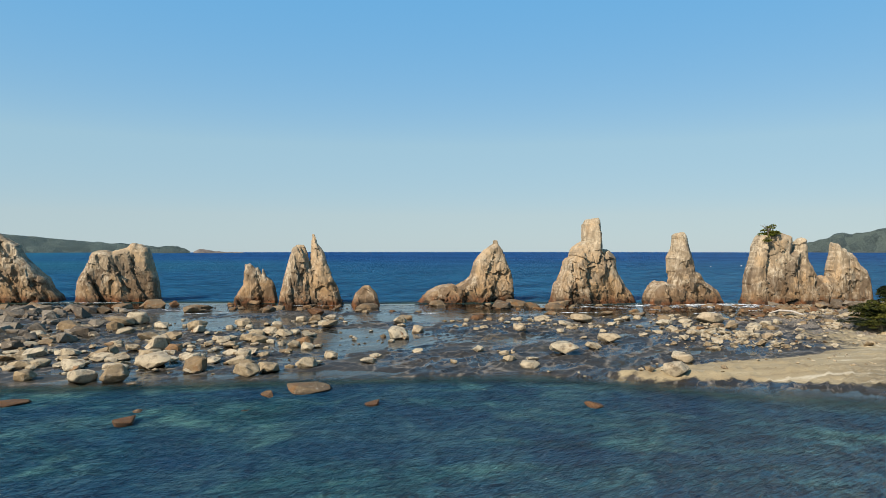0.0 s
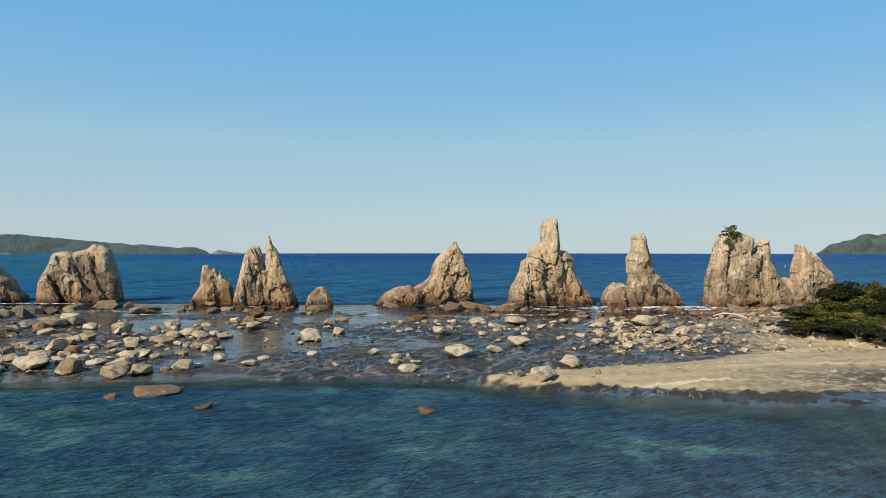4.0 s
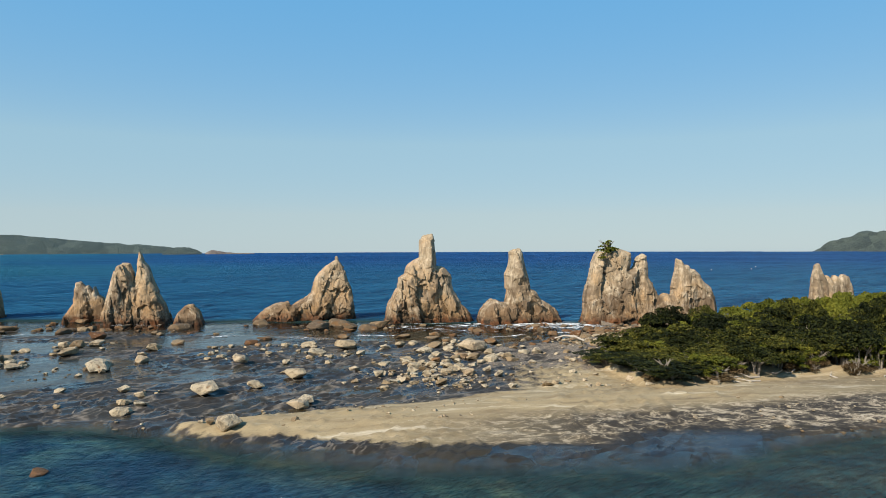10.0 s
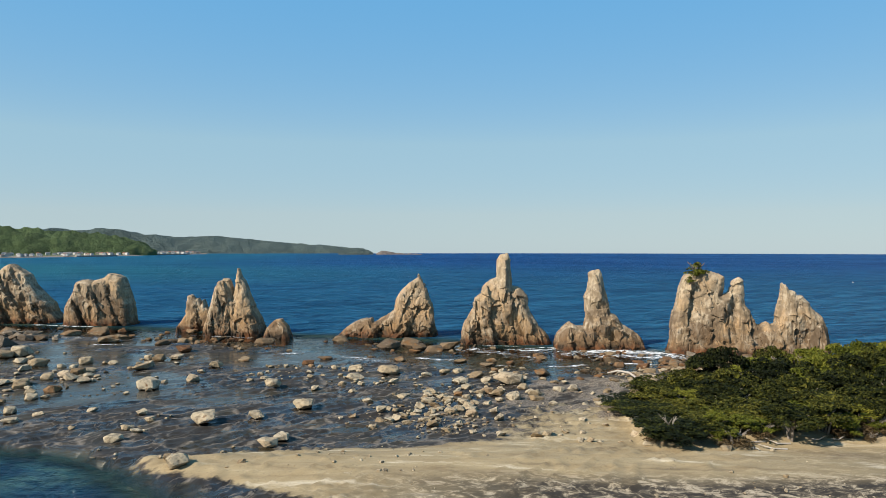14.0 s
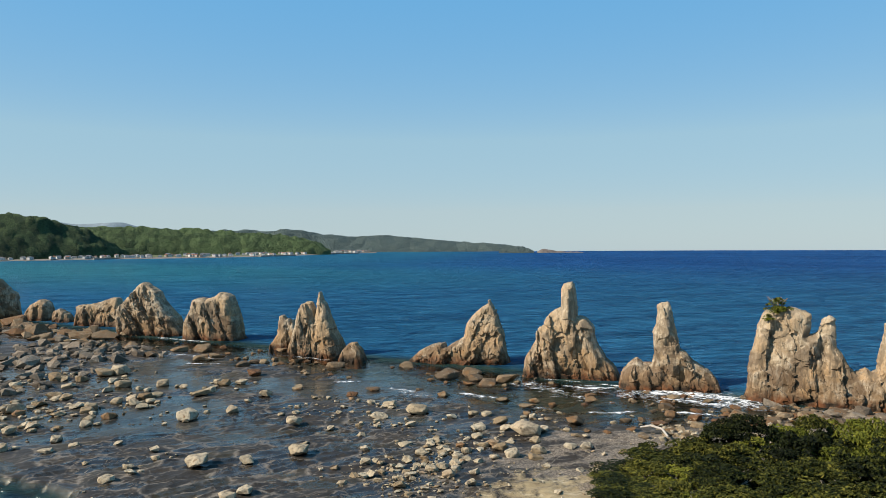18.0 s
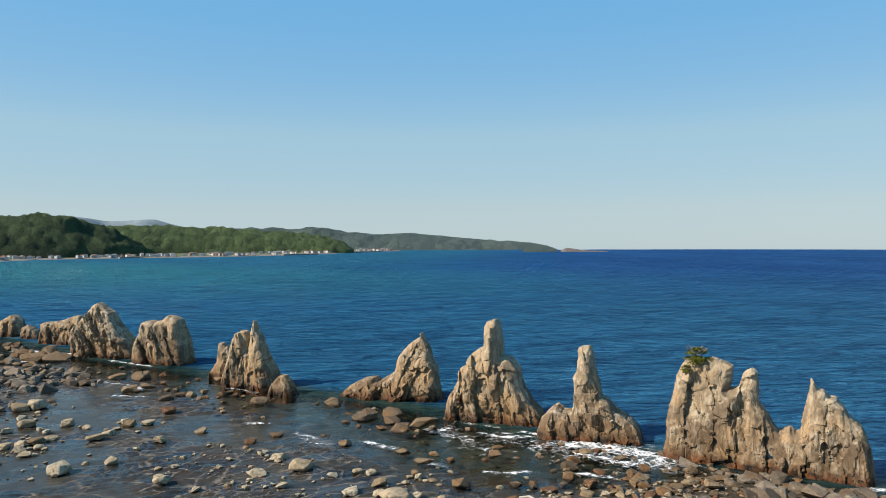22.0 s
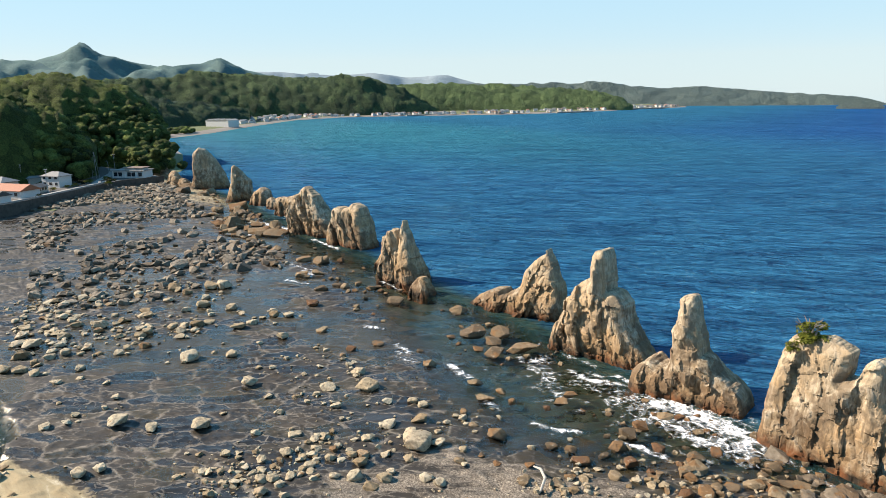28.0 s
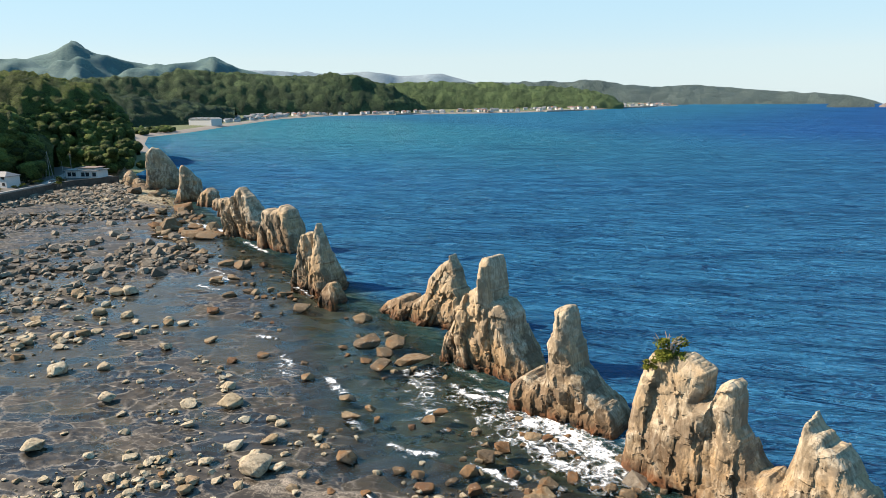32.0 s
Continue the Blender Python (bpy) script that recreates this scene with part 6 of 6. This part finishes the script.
wall_run("seawall", terrace, -0.5, 4.9, 0.5, M_DARKC, "dark stained concrete seawall below the road")
road_line = [(x - 3.2, y - 3.0) for x, y in terrace[:5]] + [(-272, 96), (-300, 104), (-325, 108)]
wall_run("parapet", [(x - 0.8, y - 0.4) for x, y in terrace[:5]], 4.5, 5.4, 0.28, M_CONC, "pale concrete parapet of the shore road")
tagged(new("road", mesh_from("road", [(x + s * 2.6 * 0.7, y + s * 2.6 * 0.7, 4.53 + 0.02 * k) for k, (x, y) in enumerate(road_line) for s in (-1, 1)], [(2 * k, 2 * k + 1, 2 * k + 3, 2 * k + 2) for k in range(len(road_line) - 1)], M_CONC)), "grey shore road curving past the houses", "road", kind="structure")


def house(m, w, d, h, roof, wall_mat, label, group="", storeys=1, hip=False, pitch=0.46, windows=3):
    t = thing("house", m, label, "house", group)
    body = part("wall", boxed(-w / 2, w / 2, -d / 2, d / 2, -1.6, h), wall_mat, t)
    bm = bmesh.new()
    o, rise = 0.55, pitch * d / 2 + 0.2
    inset = d / 2 if hip else 0.0
    vs = [bm.verts.new(c) for c in ((-w / 2 - o, -d / 2 - o, h), (w / 2 + o, -d / 2 - o, h), (w / 2 + o, d / 2 + o, h), (-w / 2 - o, d / 2 + o, h),
                                    (-w / 2 - o + inset, 0, h + rise), (w / 2 + o - inset, 0, h + rise))]
    low = [bm.verts.new(v.co - Vector((0, 0, 0.18))) for v in vs[:4]]
    for f in ((0, 1, 5, 4), (2, 3, 4, 5), (1, 2, 5), (3, 0, 4)):
        bm.faces.new([vs[k] for k in f])
    for k in range(4):
        bm.faces.new((vs[k], low[k], low[(k + 1) % 4], vs[(k + 1) % 4]))
    bm.faces.new(low)
    part("roof", bm, roof, t)
    for s in range(storeys):
        z = 0.9 + s * 2.8
        for k in range(windows):
            x = (k + 0.5) / windows * w - w / 2
            for side in (-1, 1):
                y = side * (d / 2 + 0.02)
                win = part("window", boxed(x - 0.75, x + 0.75, y - 0.05, y + 0.05, z, z + 1.3), M_GLASS, t)
                part("frame", boxed(x - 0.82, x + 0.82, y + side * 0.03 - 0.04, y + side * 0.03 + 0.04, z - 0.1, z - 0.02), M_WHITE, win)
    return t


G_H = "houses by the shore road"
# white pavilion house with a two-step roof
pav = thing("house", pose(-277, 111, 4.6, 0, 0, 50), "white single-storey house with a stepped flat roof", "house", G_H)
part("wall", boxed(-8.5, 8.5, -4, 4, -0.6, 3.4), M_WHITE, pav)
part("roof", boxed(-9.2, 9.2, -4.7, 4.7, 3.4, 3.75, bevel=0.06), M_CONC, pav)
part("upper_wall", boxed(-2.5, 7.0, -3, 3, 3.75, 4.6), M_WHITE, pav)
part("upper_roof", boxed(-3.4, 7.9, -3.8, 3.8, 4.6, 4.95, bevel=0.06), M_ROOFB, pav)
for x in (-6.6, -4.2, 0.6, 3.0, 6.6):
    w_ = part("window", boxed(x - 0.95, x + 0.95, -4.06, -3.98, 0.7, 2.6), M_GLASS, pav)
    part("frame", boxed(x - 1.02, x + 1.02, -4.10, -4.02, 0.58, 0.68), M_STEEL, w_)
for x in (-8.3, -5.4, -1.6, 1.8, 4.9, 8.3):
    part("pilaster", boxed(x - 0.18, x + 0.18, -4.16, -4.0, -0.5, 3.4), M_WHITE, pav)
house(pose(-257, 76.5, 4.6, 0, 0, 40), 10, 7, 5.0, M_ROOFG, M_WHITE, "white two-storey house with a grey tiled hip roof", G_H, 2, True)
house(pose(-229, 60.5, 4.6, 0, 0, 40), 15, 9, 3.0, M_ROOFO, M_WHITE, "white house with an orange tiled roof", G_H)
house(pose(-276, 64, 4.6, 0, 0, 40), 16, 9, 3.4, M_ROOFG, M_CREAM, "low house with a grey tiled roof", G_H, 1, True)
house(pose(-268, 52, 4.6, 0, 0, 40), 10, 8, 3.8, M_ROOFB, M_CREAM, "brown-roofed house among other houses", G_H, 1, True)
house(pose(-293, 84, 4.6, 0, 0, 40), 8, 5, 2.6, M_CONC, M_CREAM, "small cream shed with a flat pale roof", G_H)
house(pose(-214, 53, 4.6, 0, 0, 40), 9, 7, 2.8, M_ROOFD, M_WHITE, "white house with a grey roof beside the road", G_H)
house(pose(-246, 55, 4.6, 0, 0, 40), 11, 8, 5.0, M_ROOFG, M_CREAM, "grey-roofed house among other houses", G_H, 2, True)


house(pose(-238, 68, 4.6, 0, 0, 150), 7, 5, 2.4, M_ROOFD, M_CREAM, "low shed with a dark roof beside the orange-roofed house", G_H, 1, False)
for x, y, s in ((-254, 85, 1.0), (-250, 83, 0.8), (-258, 88, 0.9), (-246, 80, 0.7), (-262, 90, 0.8), (-250.5, 98, 1.1), (-248, 96.5, 0.8), (-268, 98, 0.9), (-240, 74, 0.7), (-222, 68, 0.6), (-288, 92, 1.1), (-281, 90, 0.8), (-270, 84, 1.0), (-292, 74, 1.3), (-298, 70, 1.4)):
    shrub(x, y, 4.4, s, 1.0, CROWNS_Y if s < 0.95 else CROWNS, "garden shrub beside the shore road")
grass_patch = new("grass", mesh_from("grass", [(-214 + 7 * math.cos(a) * (1 + 0.3 * math.sin(3 * a)), 70.5 + 4 * math.sin(a), 0) for a in np.linspace(0, 6.1, 18)], [tuple(range(18))], M_GRASS))
for v in grass_patch.data.vertices:
    v.co.z = ground_at(v.co.x, v.co.y) + 0.15
tagged(grass_patch, "patch of rough grass below the seawall", "grass", kind="stuff")


def lamp_post(x, y, z, turn):
    t = thing("street_lamp", pose(x, y, z, 0, 0, turn), "grey street lamp beside the shore road", "street lamp")
    bm = bmesh.new()
    tube(bm, [(0, 0, -0.3), (0, 0, 4), (0, 0, 7)], [0.13, 0.11, 0.08], 8)
    part("pole", bm, M_STEEL, t)
    bm = bmesh.new()
    tube(bm, [(0, 0, 6.9), (0.3, 0, 7.5), (1.0, 0, 7.8), (1.9, 0, 7.85)], [0.07, 0.06, 0.05, 0.05], 6)
    part("arm", bm, M_STEEL, t)
    part("lamp_head", boxed(1.6, 2.5, -0.18, 0.18, 7.72, 7.9, bevel=0.05), M_CONC, t)


def utility_pole(x, y, z, turn, h=10.0):
    t = thing("utility_pole", pose(x, y, z, 0, 0, turn), "pale concrete utility pole with crossarms", "pole", "utility poles by the road")
    bm = bmesh.new()
    tube(bm, [(0, 0, -0.5), (0, 0, h)], [0.17, 0.11], 8)
    part("pole", bm, M_POLE, t)
    for dz in (0.4, 1.2):
        part("crossarm", boxed(-1.0, 1.0, -0.06, 0.06, h - dz - 0.06, h - dz + 0.06), M_STEEL, t)
    for s in (-0.9, -0.3, 0.3, 0.9):
        part("insulator", boxed(s - 0.06, s + 0.06, -0.06, 0.06, h - 0.34, h - 0.12), M_WHITE, t)


lamp_post(-285, 101, 4.6, 200)
for x, y, a in ((-268, 63, 20), (-236, 72, 30), (-300, 52, 15), (-304, 106, 40)):
    utility_pole(x, y, 4.6, a)
tower = thing("lattice_pole", pose(-284, 95, 4.6), "tall three-legged pole behind the road", "pole")
for a in (0, 120, 240):
    bm = bmesh.new()
    c, s = math.cos(radians(a)), math.sin(radians(a))
    tube(bm, [(1.9 * c, 1.9 * s, -0.4), (0.15 * c, 0.15 * s, 12.5)], [0.14, 0.09], 6)
    part("leg", bm, M_POLE, tower)
part("cap", boxed(-0.25, 0.25, -0.25, 0.25, 12.4, 12.9), M_POLE, tower)

car = thing("car", pose(-257, 95, 4.62, 0, 0, 130), "small white car on the shore road", "car")
bm = boxed(-1.9, 1.9, -0.8, 0.8, 0.3, 0.85, bevel=0.1)
part("body", bm, M_WHITE, car)
bm = bmesh.new()
vs = [bm.verts.new(c) for c in ((-1.5, -0.75, 0.85), (1.0, -0.75, 0.85), (1.0, 0.75, 0.85), (-1.5, 0.75, 0.85), (-1.2, -0.62, 1.45), (0.4, -0.62, 1.45), (0.4, 0.62, 1.45), (-1.2, 0.62, 1.45))]
for f in ((0, 1, 5, 4), (1, 2, 6, 5), (2, 3, 7, 6), (3, 0, 4, 7), (4, 5, 6, 7)):
    bm.faces.new([vs[k] for k in f])
part("cabin", bm, M_GLASS, car)
for x in (-1.2, 1.2):
    for y in (-0.78, 0.78):
        bm = bmesh.new()
        tube(bm, [(x, y - 0.1, 0.32), (x, y + 0.1, 0.32)], [0.32, 0.32], 12)
        part("wheel", bm, M_TYRE, car)

# long white hall on the far beach
hall = thing("hall", pose(-935, 322, 2.8, 0, 0, 34) @ Matrix.Diagonal((0.66, 0.7, 0.8, 1)), "long white hall with a shallow saw-tooth roof", "building")
part("wall", boxed(-32, 32, -16, 16, -1, 11), M_WHITE, hall)
for k in range(4):
    bm = bmesh.new()
    x0 = -32 + 16 * k
    vs = [bm.verts.new(c) for c in ((x0, -16.5, 11.05), (x0 + 16, -16.5, 11.05), (x0 + 8, -16.5, 13.6), (x0, 16.5, 11.05), (x0 + 16, 16.5, 11.05), (x0 + 8, 16.5, 13.6))]
    for f in ((0, 1, 2), (3, 5, 4), (0, 2, 5, 3), (1, 4, 5, 2)):
        bm.faces.new([vs[j] for j in f])
    part("roof", bm, M_CONC, hall)
part("window", boxed(-27, 27, -16.06, -15.95, 8.6, 9.4), M_CONC, hall)

# villages round the bay
v_rng = random.Random(9)


def village_mesh(seed):
    rng = random.Random(seed)
    w, d, h = rng.uniform(8, 15), rng.uniform(7, 10), rng.choice((3.4, 5.8, 6.2))
    return w, d, h


protos = []
for k in range(6):
    w, d, h = village_mesh(k)
    wall_m, roof_m = (M_WHITE, M_CREAM, M_WHITE)[k % 3], (M_ROOFG, M_ROOFB, M_ROOFG, M_CONC, M_ROOFO, M_ROOFG)[k]
    protos.append((w, d, h, wall_m, roof_m))
shore_pts = np.array([(-1000, 372), (-1195, 515), (-1275, 645), (-1225, 800), (-1140, 960), (-1110, 1136), (-1160, 1330), (-1200, 1470), (-1240, 1600), (-1250, 1720)], float)
first = []
for k, (w, d, h, wm, rm) in enumerate(protos):
    first.append(house(pose(*(shore_pts[2] + np.array([-15.0 * k, 12.0 * k])), 3.0, 0, 0, 50 + 15 * k) @ Matrix.Diagonal((0.68, 0.68, 0.62, 1)), w, d, h, rm, wm, "small house in the village across the bay", "village houses across the bay", 1, k % 2 == 0, windows=2))
for k in range(340):
    f = v_rng.random() ** 1.4 * (len(shore_pts) - 1)
    i = int(f)
    p = shore_pts[i] + (shore_pts[i + 1] - shore_pts[i]) * (f - i)
    inl = v_rng.random() ** 1.3 * 75
    src = first[v_rng.randrange(6)]
    copy_thing(src, pose(p[0] - inl, p[1] - 0.3 * inl, 2.9 + 0.03 * inl, 0, 0, v_rng.uniform(0, 180)))
for f, s in ((0.35, 40), (0.62, 55), (0.8, 70)):
    p = shore_pts[int(f * 9)]
    breakwater = new("breakwater", mesh_from("breakwater", [(p[0] + a, p[1] + b + 20, z) for z in (-1, 3.0) for a, b in ((14, -s), (19, -s), (19, s), (14, s))], [(4, 5, 6, 7), (0, 1, 5, 4), (1, 2, 6, 5), (2, 3, 7, 6), (3, 0, 4, 7)], M_CONC))
    tagged(breakwater, "pale concrete breakwater off the village", "breakwater", kind="structure")

# buoys on the open sea
for x, y in ((150, 430), (178, 452), (210, 470), (232, 520)):
    bm = bmesh.new()
    bmesh.ops.create_icosphere(bm, subdivisions=2, radius=0.42)
    me = bpy.data.meshes.new("buoy")
    bm.to_mesh(me)
    bm.free()
    me.materials.append(M_WHITE)
    ob = new("buoy", me)
    ob.matrix_world = pose(x, y, 0.3) @ Matrix.Diagonal((1, 1, 0.8, 1))
    tagged(ob, "white mooring buoy floating on the sea", "buoy", "buoys off the island")
